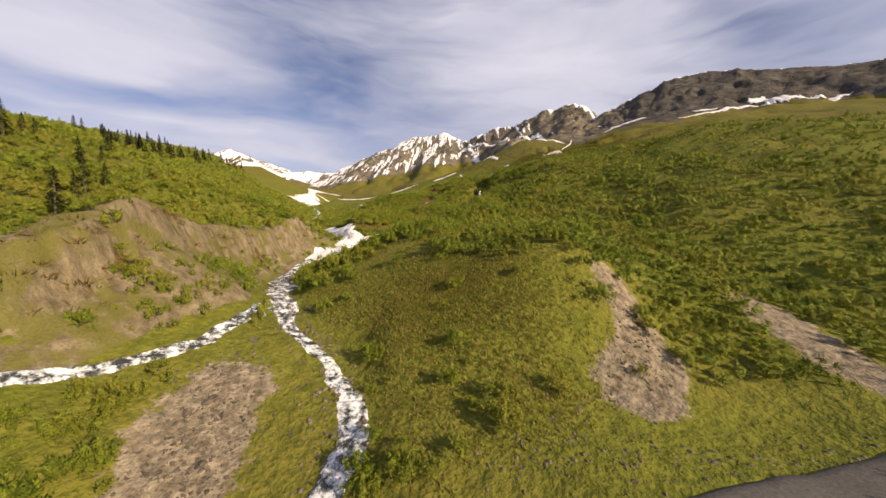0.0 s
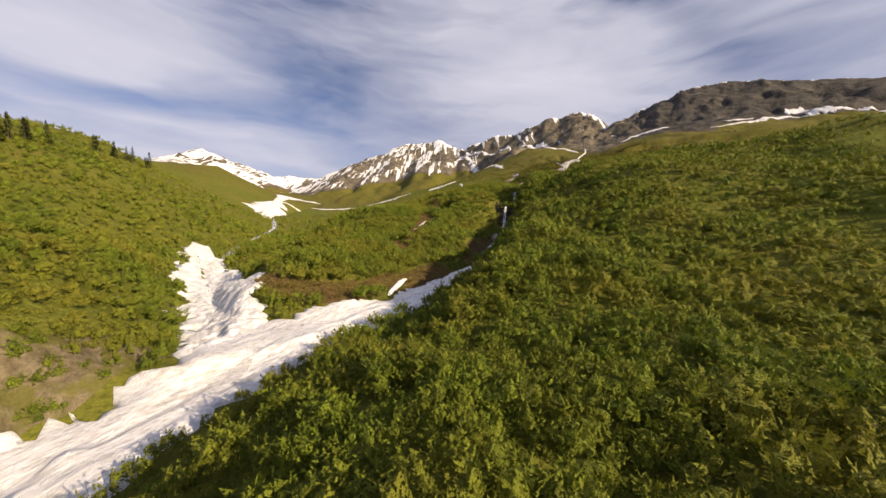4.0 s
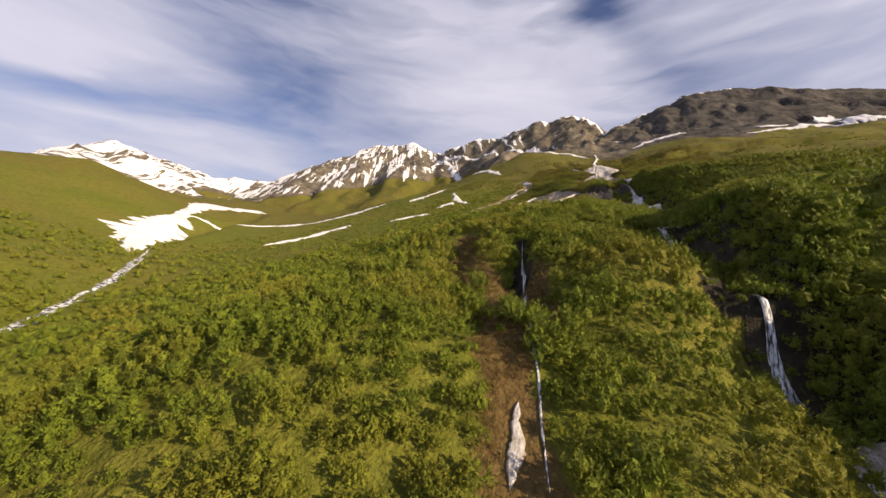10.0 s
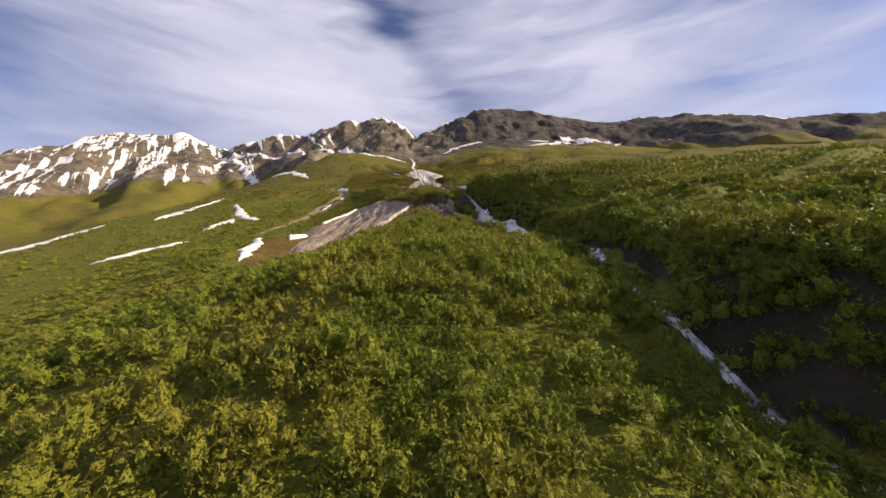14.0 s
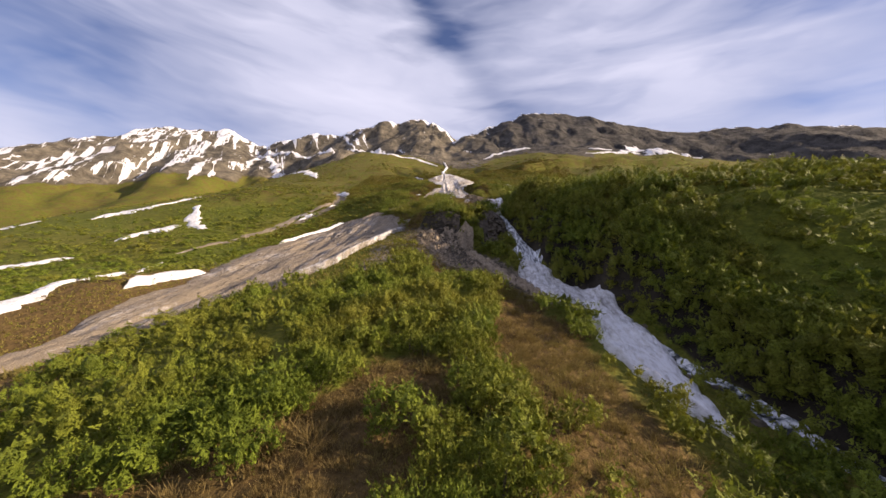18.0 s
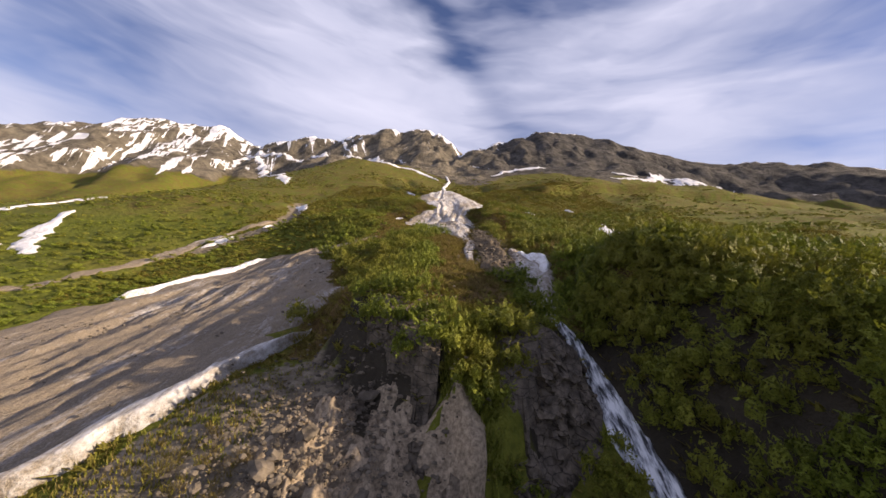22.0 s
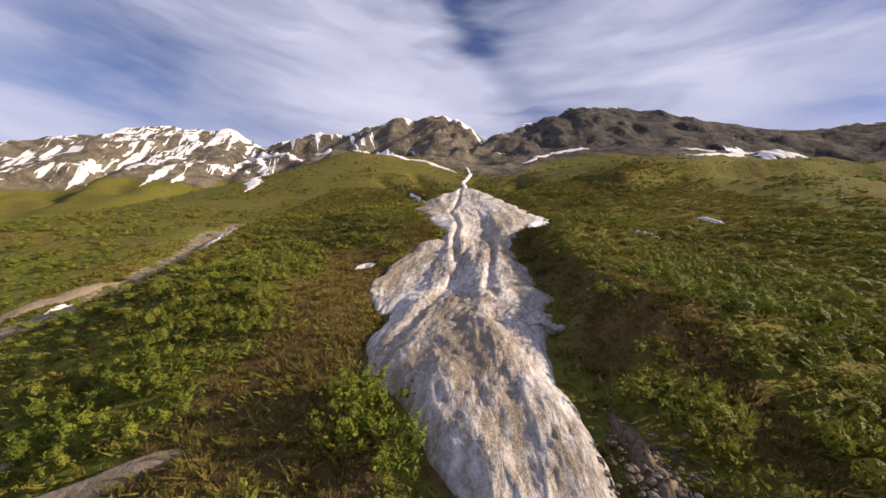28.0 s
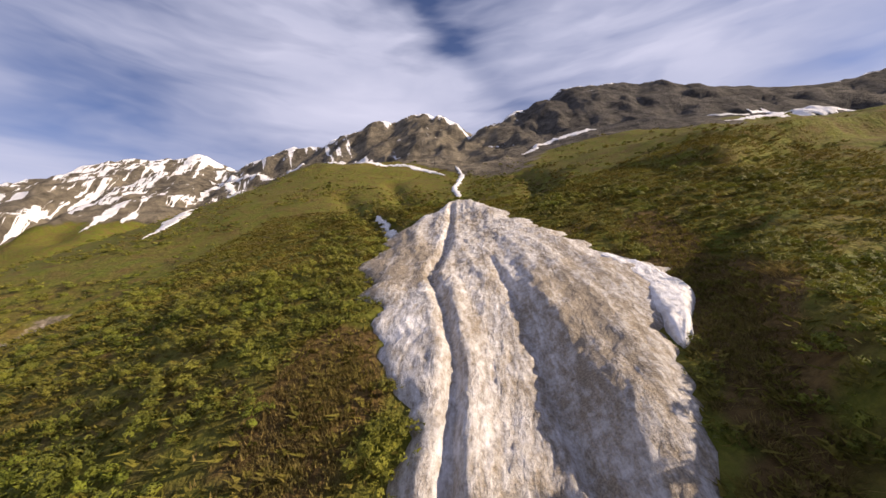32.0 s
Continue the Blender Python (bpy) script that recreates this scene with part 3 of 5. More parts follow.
def near_line(x, y, line):
    """Distance to a line of (x, y, value), the value at the nearest place, the side (left is positive) and the arc length there."""
    x, y = np.asarray(x, float), np.asarray(y, float)
    best, value, side, arc, run = np.full(x.shape, 1e9), np.zeros(x.shape), np.zeros(x.shape), np.zeros(x.shape), 0.0
    for p, q in zip(line, line[1:]):
        dx, dy = q[0] - p[0], q[1] - p[1]
        length = math.hypot(dx, dy)
        s = np.clip(((x - p[0]) * dx + (y - p[1]) * dy) / length ** 2, 0, 1)
        d = np.hypot(x - p[0] - s * dx, y - p[1] - s * dy)
        m = d < best
        best = np.where(m, d, best)
        value = np.where(m, p[2] + s * (q[2] - p[2]), value)
        side = np.where(m, np.sign(dx * (y - p[1]) - dy * (x - p[0])), side)
        arc = np.where(m, run + s * length, arc)
        run += length
    return best, value, side, arc


def smooth(a, b, v):
    s = np.clip((v - a) / (b - a), 0, 1)
    return s * s * (3 - 2 * s)


ANCHORS = np.array(STREAM + GORGE + CREST_NEAR + SHADE_SLOPE + MID_HILL + SPUR + LEFT_SLOPE + SNOW_BASIN + FAR_BANK + GORGE_RIM + ROAD_FLAT + BEHIND + FAR_FOOT, float)


def spread(px, py, qx, qy):
    return np.sqrt((px[:, None] - qx[None]) ** 2 + (py[:, None] - qy[None]) ** 2 + 9.0 ** 2)


def plane(px, py):
    return np.stack([np.ones(len(px)), px / 500, py / 500], 1)


_n = len(ANCHORS)
_m = np.zeros((_n + 3, _n + 3))
_m[:_n, :_n] = -spread(ANCHORS[:, 0], ANCHORS[:, 1], ANCHORS[:, 0], ANCHORS[:, 1]) + np.eye(_n) * 3.0
_m[:_n, _n:] = plane(ANCHORS[:, 0], ANCHORS[:, 1])
_m[_n:, :_n] = _m[:_n, _n:].T
WEIGHTS = np.linalg.solve(_m, np.r_[ANCHORS[:, 2], 0, 0, 0])


def base_height(x, y):
    shape = np.shape(x)
    x, y = np.ravel(np.asarray(x, float)), np.ravel(np.asarray(y, float))
    out = np.empty(len(x))
    for k in range(0, len(x), 20000):
        a, b = x[k:k + 20000], y[k:k + 20000]
        out[k:k + 20000] = -spread(a, b, ANCHORS[:, 0], ANCHORS[:, 1]) @ WEIGHTS[:_n] + plane(a, b) @ WEIGHTS[_n:]
    return out.reshape(shape)


def height(x, y):
    """Height of the bare ground."""
    x, y = np.asarray(x, float), np.asarray(y, float)
    z = base_height(x, y)
    for line, flat, steep in ((STREAM, 4.0, 0.75), (GORGE, 3.0, 1.1)):
        d, level, _, _ = near_line(x, y, line)
        if line is GORGE:
            flat = np.interp(y, [-150, -130], [5.5, 3.0])
            steep = np.interp(y, [-110, -76, -18, 10, 90, 118, 165, 200], [1.1, 2.4, 2.4, 1.1, 1.1, 1.9, 1.9, 1.1])
        wall = level + np.maximum(0, d - flat) * steep
        k = np.exp(-(d / 45) ** 2) * smooth(420, 330, y)
        z = z + (np.minimum(z, wall) - z) * k
        z = np.where(d < flat + 3, z + (level - z) * smooth(flat + 3, flat, d) * smooth(420, 330, y), z)
    for k, (line, fall) in enumerate(((SNOW_RANGE, 0.52), (MID_PEAK, 0.72), (DARK_DOME, 0.66), (LEFT_CREST, 0.55), (UNSEEN_RIDGE, 0.75))):
        ribs = 1 + 0.16 * waves(x + 0.4 * y + waves(x, y, 70, 2, 9) * 30, (y - 0.4 * x) * 0.3, 85, 4, 130 + k) if k < 3 else 1
        flank = np.full(x.shape, -999.0)
        for piece in zip(line, line[1:]):
            d, crest, _, _ = near_line(x, y, piece)
            flank = np.maximum(flank, crest - fall * (np.sqrt(d * d + 36) + (ribs - 1) * np.minimum(d, 160) * 1.3) + 3)
        flank = flank + waves(x, y, 26, 4, 140 + k) * (1.5 if k == 3 else 3.5 if k < 3 else 6.0)
        z = (z + flank + np.sqrt((z - flank) ** 2 + 30)) / 2
        z = z - 15 / np.sqrt((z - flank) ** 2 + 30)
    far = smooth(430, 700, np.hypot(x * 0.9, y)) * smooth(210, 290, z)
    z = z + far * (waves(x, y, 60, 5, 11, 0.62) * 8 - np.abs(waves(x, y, 110, 5, 5, 0.6)) * 12 + 5) * (0.75 - 0.4 * smooth(0, 120, x))
    for line, rise, reach, low, soft in STEPS:
        d, _, side, arc = near_line(x, y, line)
        total = sum(math.hypot(q[0] - p[0], q[1] - p[1]) for p, q in zip(line, line[1:]))
        d = d * side + waves(x, y, 6, 3, 71) * 1.2
        z = z + rise * (smooth(-soft, soft, d) - low) * np.exp(-(d / reach) ** 2) * smooth(0, 10, arc) * smooth(0, 10, total - arc)
    for line, deep, wide in RAVINES:
        d, _, _, arc = near_line(x, y, line)
        total = sum(math.hypot(q[0] - p[0], q[1] - p[1]) for p, q in zip(line, line[1:]))
        z = z - deep * np.exp(-((d + waves(x, y, 9, 2, 37) * 0.8) / wide) ** 2) * smooth(0, 12, arc) * smooth(0, 12, total - arc)
    z = z + waves(x, y, 80, 3, 87) * 5.0 * smooth(80, 140, x)
    z = z + waves(x + 0.5 * y, y * 0.8, 30, 2, 95) * 2.4 * smooth(66, 100, x) * smooth(-310, -260, y) * smooth(260, 190, y)
    z = z + waves(x, y, 34, 3, 3) * 1.1 + waves(x, y, 7, 2, 23) * 0.25
    return z


# ---- what grows and lies where ----
BROWN = [((17, 313, 0), (25, 328, 0), (29, 345, 0), (32, 362, 0), 4), ((-12, 158, 0), (-17, 174, 0), (-23, 190, 0), (-29, 204, 0), 2.5), ((-19, 262, 0), (-17, 250, 0), (-13, 238, 0), (-6, 226, 0), 2.5), ((-10, -71, 0), (-6, -80, 0), (-3, -92, 0), 3.5), ((118, -378, 0), (100, -360, 0), (80, -342, 0), (62, -316, 0), (50, -288, 0), 5), ((-35, -52, 0), (-32, -62, 0), (-26, -70, 0), (-18, -76, 0), (-12, -84, 0), (-7, -104, 0), (0, -118, 0), (8, -134, 0), (13, -147, 0), (18, -158, 0), (23, -168, 0), 3.6), ((52, -172, 0), (49, -192, 0), (45, -212, 0), (38, -226, 0), (24, -232, 0), 4.5), ((55, -150, 0), (50, -130, 0), (47, -112, 0), 5),
         ((-60, 60, 0), (-78, 95, 0), (-88, 130, 0), (-70, 190, 0), 16), ((-22, 20, 0), (-14, 50, 0), (0, 68, 0), 7), ((14, 30, 0), (18, 60, 0), (20, 90, 0), 7),
         ((-22, 228, 0), (-22, 250, 0), (-25, 268, 0), (-30, 290, 0), 7), ((8, 158, 0), (6, 178, 0), (4.5, 205, 0), (3, 230, 0), 5.5), ((-12, 134, 0), (-6, 122, 0), (4, 117, 0), (14, 114, 0), (20, 104, 0), 5), ((20, 205, 0), (21, 240, 0), (20, 262, 0), 2), ((14, 246, 0), (16, 265, 0), (14, 285, 0), (10, 299, 0), (17, 313, 0), (25, 326, 0), (28, 345, 0), 2.0), ((-19, 300, 0), (-21, 312, 0), 4), ((28, 200, 0), (29, 182, 0), (28, 166, 0), 4),
         ]
GRAVEL = [((-12, 150, 0), (-15, 140, 0), (-18, 130, 0), (-19, 122, 0), 4.5), ((-6, 146, 0), (-4, 136, 0), (0, 127, 0), 5), ((-16, 124, 0), (-6, 126, 0), (4, 121, 0), 3.5), ((10, 132, 0), (18, 122, 0), (24, 108, 0), 5), ((196, -300, 0), (203, -311, 0), (202, -322, 0), 4.5), ((225, -272, 0), (231, -284, 0), (237, -297, 0), 4.5), ((143, -361, 0), (150, -369, 0), (160, -376, 0), 5.5),
          ((-121, 352, 0), (-95, 298, 0), (-92, 281, 0), (-91, 268, 0), (-96, 259, 0), (-102, 254, 0), (-104, 246, 0), 4)]
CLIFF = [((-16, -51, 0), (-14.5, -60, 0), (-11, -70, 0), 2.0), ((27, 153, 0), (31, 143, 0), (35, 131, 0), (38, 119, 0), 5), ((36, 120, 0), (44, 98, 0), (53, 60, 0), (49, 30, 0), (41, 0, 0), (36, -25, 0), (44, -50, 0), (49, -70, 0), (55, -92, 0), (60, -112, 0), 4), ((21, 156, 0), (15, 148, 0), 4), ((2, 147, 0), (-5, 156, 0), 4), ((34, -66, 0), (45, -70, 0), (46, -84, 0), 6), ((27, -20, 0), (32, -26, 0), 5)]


def mask_of(bands, x, y, soft=0.6):
    out = np.zeros(np.shape(x))
    for *line, wide in bands:
        d = near_line(x, y, line)[0] + waves(x, y, 14, 3, 41) * wide * 0.45
        out = np.maximum(out, smooth(wide * (1 + soft), wide * (1 - soft * 0.6), d))
    return out


def part(name, verts, faces, mat, parent=None, label=""):
    me = bpy.data.meshes.new(name)
    me.from_pydata([tuple(v) for v in verts], [], [tuple(f) for f in faces])
    me.materials.append(mat)
    ob = new(name, me)
    if parent:
        ob.parent = parent
    if label:
        tagged(ob, label)
    return ob


def big_mesh(name, co, quads, mat, smoothed=False):
    """A mesh from arrays: co (n, 3), faces (m, 3 or 4)."""
    me = bpy.data.meshes.new(name)
    co, quads = np.asarray(co, np.float32), np.asarray(quads, np.int32)
    k = quads.shape[1]
    me.vertices.add(len(co))
    me.vertices.foreach_set("co", co.ravel())
    me.loops.add(quads.size)
    me.loops.foreach_set("vertex_index", quads.ravel())
    me.polygons.add(len(quads))
    me.polygons.foreach_set("loop_start", np.arange(0, quads.size, k, dtype=np.int32))
    me.update(calc_edges=True)
    me.polygons.foreach_set("use_smooth", np.full(len(quads), smoothed))
    me.materials.append(mat)
    return new(name, me)


def grid_faces(rows, cols):
    i = np.arange(rows * cols).reshape(rows, cols)
    return np.stack([i[:-1, :-1], i[:-1, 1:], i[1:, 1:], i[1:, :-1]], -1).reshape(-1, 4)


# ---- ground: one sheet, close-meshed along the flight and wider towards the horizon ----
def steps(a, b, fine, low, high, growth):
    mid = list(np.arange(a, b + fine, fine))
    s, x = fine, mid[-1]
    while x < high:
        s *= growth
        x += s
        mid.append(x)
    s, x, left = fine, a, []
    while x > low:
        s *= growth
        x -= s
        left.append(x)
    return np.array(left[::-1] + mid)


gx, gy = steps(-80, 215, 3.0, -2300, 2300, 1.0165), steps(-395, 400, 3.0, -2300, 2300, 1.0145)
X, Y = np.meshgrid(gx, gy)
Z = height(X, Y)
rim = smooth(1300, 2200, np.hypot(X, Y - 300))
Z = Z * (1 - rim) + rim * 120 * smooth(200, 900, Y)
ground = big_mesh("ground", np.stack([X, Y, Z], -1).reshape(-1, 3), grid_faces(len(gy), len(gx)), GROUND, True)
tagged(ground, "steep green hillside with brown patches rising to snowy rock peaks", "hillside", kind="structure")


def lie(x, y):
    """Height of the ground sheet as it is meshed."""
    x, y = np.asarray(x, float), np.asarray(y, float)
    i, j = np.clip(np.searchsorted(gx, x) - 1, 0, len(gx) - 2), np.clip(np.searchsorted(gy, y) - 1, 0, len(gy) - 2)
    u, v = np.clip((x - gx[i]) / (gx[i + 1] - gx[i]), 0, 1), np.clip((y - gy[j]) / (gy[j + 1] - gy[j]), 0, 1)
    return (Z[j, i] * (1 - u) + Z[j, i + 1] * u) * (1 - v) + (Z[j + 1, i] * (1 - u) + Z[j + 1, i + 1] * u) * v


def put_mask(name, values):
    ground.data.attributes.new(name, "FLOAT", "POINT").data.foreach_set("value", np.asarray(values, np.float32).ravel())


zx, zy = np.gradient(Z, gx, axis=1), np.gradient(Z, gy, axis=0)
steep = np.hypot(zx, zy)
reach = np.hypot(X * 0.75, Y)
line_ = np.interp(X, [-900, -740, -575, -265, -114, -27, 20, 103, 211, 533, 700, 800], [180, 218, 255, 280, 255, 240, 240, 270, 262, 290, 268, 250])
alpine = smooth(-22, 22, Z - line_ + waves(X, Y, 90, 4, 77) * 20) * smooth(330, 480, reach)
put_mask("brown", np.maximum(mask_of(BROWN, X, Y), 0.40 * np.maximum(smooth(108, 150, Z), smooth(260, 420, reach)) * (1 - smooth(-60, -160, Y))))
put_mask("gravel", mask_of(GRAVEL, X, Y))
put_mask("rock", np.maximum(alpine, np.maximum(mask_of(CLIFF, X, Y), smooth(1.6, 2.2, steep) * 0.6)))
streaks = waves(X + 0.4 * Y + waves(X, Y, 70, 2, 9) * 18, (Y - 0.4 * X) * 0.16, 24, 4, 133, 0.65)
put_mask("snow", alpine * (0.11 - 0.10 * smooth(20, 160, X) + 0.26 * streaks * (1 - 0.55 * smooth(20, 160, X)) + 0.16 * smooth(330, 520, Z) * (1 - 0.8 * smooth(20, 160, X)) + 0.27 * smooth(-350, -700, X) + 0.25 * smooth(-950, -1150, X) * smooth(900, 600, Y)) + 0.42 * alpine * smooth(24, 6, np.minimum(near_line(X, Y, DARK_DOME)[0], near_line(X, Y, MID_PEAK)[0])))
put_mask("slate", smooth(-20, 120, X) * alpine)
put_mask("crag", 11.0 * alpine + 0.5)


SHEETS = []


# ---- old snow: sheets that lie on the ground, thin at the ragged edge ----
def snow_sheet(name, line, thick, mat, label, across=17, step=1.5, ragged=0.35, furrow=0.0, category="snow field", channels=(), rough=0.0):
    """line: (x, y, reach to the left, reach to the right, seen from its lower end)."""
    run = [0.0]
    for p, q in zip(line, line[1:]):
        run.append(run[-1] + math.hypot(q[0] - p[0], q[1] - p[1]))
    n = max(6, int(run[-1] / step))
    s = np.linspace(0, run[-1], n)
    col = [np.interp(s, run, [p[k] for p in line]) for k in range(4)]
    for k in (0, 1):
        for _ in range(3):
            col[k][1:-1] = (col[k][:-2] + 2 * col[k][1:-1] + col[k][2:]) / 4
    tx, ty = np.gradient(col[0]), np.gradient(col[1])
    size = np.hypot(tx, ty) + 1e-9
    nx, ny = ty / size, -tx / size
    ends = np.minimum(1, np.minimum(s, run[-1] - s) / (0.06 * run[-1] + 1.0)) ** 0.5
    u = np.linspace(-1, 1, across)
    grain = min(9.0, 2.0 + 0.6 * max(p[2] + p[3] for p in line))
    left = col[2] * np.maximum(0.04, 1 + ragged * waves(s, s * 0 + line[0][0], grain, 5, 7, 0.65)) * ends
    right = col[3] * np.maximum(0.04, 1 + ragged * waves(s, s * 0 + line[0][1], grain * 0.9, 5, 9, 0.65)) * ends
    off = np.where(u[None] > 0, u[None] * left[:, None], u[None] * right[:, None])
    px, py = col[0][:, None] + nx[:, None] * off, col[1][:, None] + ny[:, None] * off
    top = np.maximum(height(px, py), lie(px, py)) + (0.12 + (thick - 0.12) * ends[:, None] ** 2) * (1 - np.abs(u[None]) ** 5) + waves(px, py, 5, 3, 55) * 0.18 * min(1, thick) - 0.25 * (np.abs(u[None]) > 0.99)
    if furrow:
        top = top + furrow * (1 - np.abs(u[None]) ** 4) * (waves(off * 1.0 + 40, s[:, None] * 0.16, 3.2, 3, 91) - np.abs(waves(off + 3, s[:, None] * 0.1, 5.5, 2, 19)))
    if rough:
        top = top + rough * waves(px, py, 1.7, 4, 33, 0.8) * (1 - np.abs(u[None]) ** 4)
    for path, deep, wide in channels:
        d, _, side, _ = near_line(px, py, path)
        top = top - deep * np.exp(-(d / wide) ** 2) + 0.1 * deep * np.exp(-((d * side + 2.0 * wide) / wide) ** 2)
    keep = sorted({*range(0, n, max(1, int(3 / step))), n - 1})
    rim = [(col[0][k] + nx[k] * (left[k] + 0.35), col[1][k] + ny[k] * (left[k] + 0.35)) for k in keep] + [(col[0][k] - nx[k] * (right[k] + 0.35), col[1][k] - ny[k] * (right[k] + 0.35)) for k in keep[::-1]]
    SHEETS.append(np.array(rim))
    co = np.stack([px, py, top], -1).reshape(-1, 3)
    ob = big_mesh(name, co, grid_faces(n, across), mat, True)
    return tagged(ob, label, category)


snow_sheet("snow_field", [(-13, 425, 1, 1), (-13, 412, 4, 4), (-13, 398, 7, 8), (-12, 382, 16, 14), (-12, 368, 20, 17), (-8, 352, 22, 24), (-5, 342, 23, 26), (-3, 331, 20, 25), (-3, 320, 16.5, 17), (-2.5, 312, 13, 13.5), (-2.5, 304, 9.5, 10.5), (-3, 297, 9, 8), (-3, 288, 11, 12.5), (-2.5, 278, 13.5, 13.5), (-2, 266, 14, 14), (-2, 254, 13, 12.5), (1, 244, 10, 7), (4, 232, 5, 5), (7, 220, 2.5, 3)],
           2.2, SNOW_GREY, "broad dirty avalanche snow field filling the upper gully", across=111, step=0.6, ragged=0.13, furrow=0.36, rough=0.20,
           channels=[([(-16, 400, 0), (-14, 372, 0), (-13.5, 350, 0), (-14.5, 336, 0), (-10.5, 322, 0), (-8.5, 312, 0), (-8.5, 302, 0), (-7, 290, 0)], 1.5, 0.9), ([(-4, 345, 0), (-1, 325, 0), (0, 310, 0), (2, 296, 0), (1, 270, 0)], 0.8, 0.8), ([(-4, 298, 0), (-8, 270, 0), (-10, 250, 0)], 0.7, 0.9)])
snow_sheet("snow_lobe", [(-9, 302, 2, 4), (-15, 294, 3.5, 9), (-20, 287, 4, 11), (-21, 279, 4, 11), (-18, 270, 3, 9), (-16, 262, 1, 3)], 1.0, SNOW_GREY, "side lobe of furrowed snow below a brown bank", across=31, step=0.8, ragged=0.3, furrow=0.3, rough=0.2)
snow_sheet("snow_patch", [(15, 347, 1, 1), (20, 339, 3.5, 2), (21, 331, 4, 2.5), (17, 323, 2.5, 1.5), (13, 315, 0.8, 0.8)], 1.6, SNOW, "cleaner white snow along the edge of the dirty snow field", across=21, step=0.8, ragged=0.2, rough=0.15)
snow_sheet("snow_strip", [(7, 222, 1.5, 1.6), (9, 210, 1.4, 1.6), (8, 200, 1.2, 1.4), (9, 188, 1.0, 1.0)], 0.6, SNOW_GREY, "narrow grey snow strip along a stream bed")
snow_sheet("snow_bank", [(18.5, 201, 0.8, 1), (20, 194, 1.5, 2.4), (21.5, 186, 2.6, 3.8), (21.5, 180, 3.4, 3.4), (21, 174, 3.6, 3.0), (20.5, 168, 3.2, 2.4), (21, 163, 1.2, 1.2)], 1.3, SNOW_GREY, "grey snow bank at the lip of a waterfall", across=21)
snow_sheet("snow_edge", [(19.6, 196, 0.5, 0.5), (22.2, 190, 1.3, 1.0), (23.6, 185, 2.0, 1.0), (23.4, 180.5, 1.6, 0.8), (22.8, 177, 0.5, 0.5)], 1.7, SNOW, "white melting edge of the grey snow bank", across=13, step=0.6, ragged=0.4, rough=0.15)
snow_sheet("rubble_bank", [(12, 242, 1, 1), (12.5, 225, 2, 2), (13, 208, 3, 3), (14, 197, 3.5, 3.5), (14.8, 187, 4.2, 4.2), (14.5, 178, 3.6, 4), (14, 169, 1.5, 2)], 1.0, SHADED_RUBBLE, "bank of brown rubble, darkened for shade, beside the snow strip", across=31, step=0.6, ragged=0.25, furrow=0.4, category="rubble", rough=0.5)
snow_sheet("rubble_mound", [(-3, 149, 4, 4), (-3, 143, 6, 8), (-1, 136, 7, 11), (2, 129, 5, 11), (6, 122, 4, 8), (10, 116, 1.5, 3)], 0.8, RUBBLE, "brown cone of coarse rubble below a cliff", across=55, step=0.5, ragged=0.25, furrow=0.45, category="rubble", rough=0.8)
snow_sheet("rubble_mound", [(8, 136, 1.5, 2), (14, 128, 3, 3), (20, 118, 3.5, 3), (24, 106, 2, 2)], 1.6, RUBBLE, "strip of coarse rubble beside a waterfall", across=21, step=0.8, ragged=0.25, furrow=0.4, category="rubble", rough=0.8)
snow_sheet("debris_snow", [(-46, 238, 4, 3), (-52, 228, 22, 9), (-56, 215, 32, 23), (-58, 200, 37, 31), (-58, 186, 38, 37), (-57, 172, 38, 39), (-56, 158, 36, 36), (-56, 146, 30, 33), (-58, 136, 26, 30), (-60, 126, 22, 24), (-63, 114, 18, 18), (-66, 100, 13, 11), (-68, 88, 7, 6), (-68, 78, 3, 3), (-67, 72, 0.5, 0.5)], 2.0, SNOW_DIRTY, "wide tongue of gravel-covered avalanche snow", across=111, step=0.9, ragged=0.08, furrow=0.75, rough=0.18)
snow_sheet("snow_tongue", [(24.5, 133, 1.5, 2), (26, 124, 4.5, 4.5), (28, 116, 4.5, 4.5), (31.5, 110, 5, 5), (34, 105, 5, 5), (35, 98, 5, 5), (34.5, 88, 5, 5), (34, 78, 3, 4), (36, 70, 1, 2)], 1.5, SNOW_FOAM, "foam-grey dirty snow tongue below the high waterfall", across=41, step=0.6, ragged=0.25, furrow=0.25, rough=0.45)
snow_sheet("snow_patch", [(32.5, 106, 0.6, 0.6), (33.8, 101, 3.2, 2.6), (34.8, 95, 4.2, 3.6), (34.6, 87, 4.2, 4), (34, 78, 2.2, 3), (36, 70, 0.6, 1)], 1.95, SNOW, "clean white lower end of the snow tongue", across=25, step=0.7, ragged=0.35, furrow=0.2)
snow_sheet("snow_edge", [(-70, 238, 0.5, 0.5), (-74, 235, 1.5, 1.2), (-79, 228, 2.2, 1.2), (-85, 221, 1.4, 1.0), (-90, 213, 1.0, 1.0), (-95, 204, 0.5, 0.5)], 2.0, SNOW, "clean white rim along the gravel-covered snow", across=13, step=0.7, ragged=0.95)
snow_sheet("snow_edge", [(-15.5, 164, 0.5, 0.5), (-19, 152, 1.1, 0.9), (-24, 140, 2.0, 1.0), (-31, 127, 1.7, 1.0), (-38, 121, 1.0, 0.8), (-44, 117, 0.4, 0.4)], 1.9, SNOW_GREY, "clean white rim along the gravel-covered snow", across=13, step=0.7, ragged=0.95)
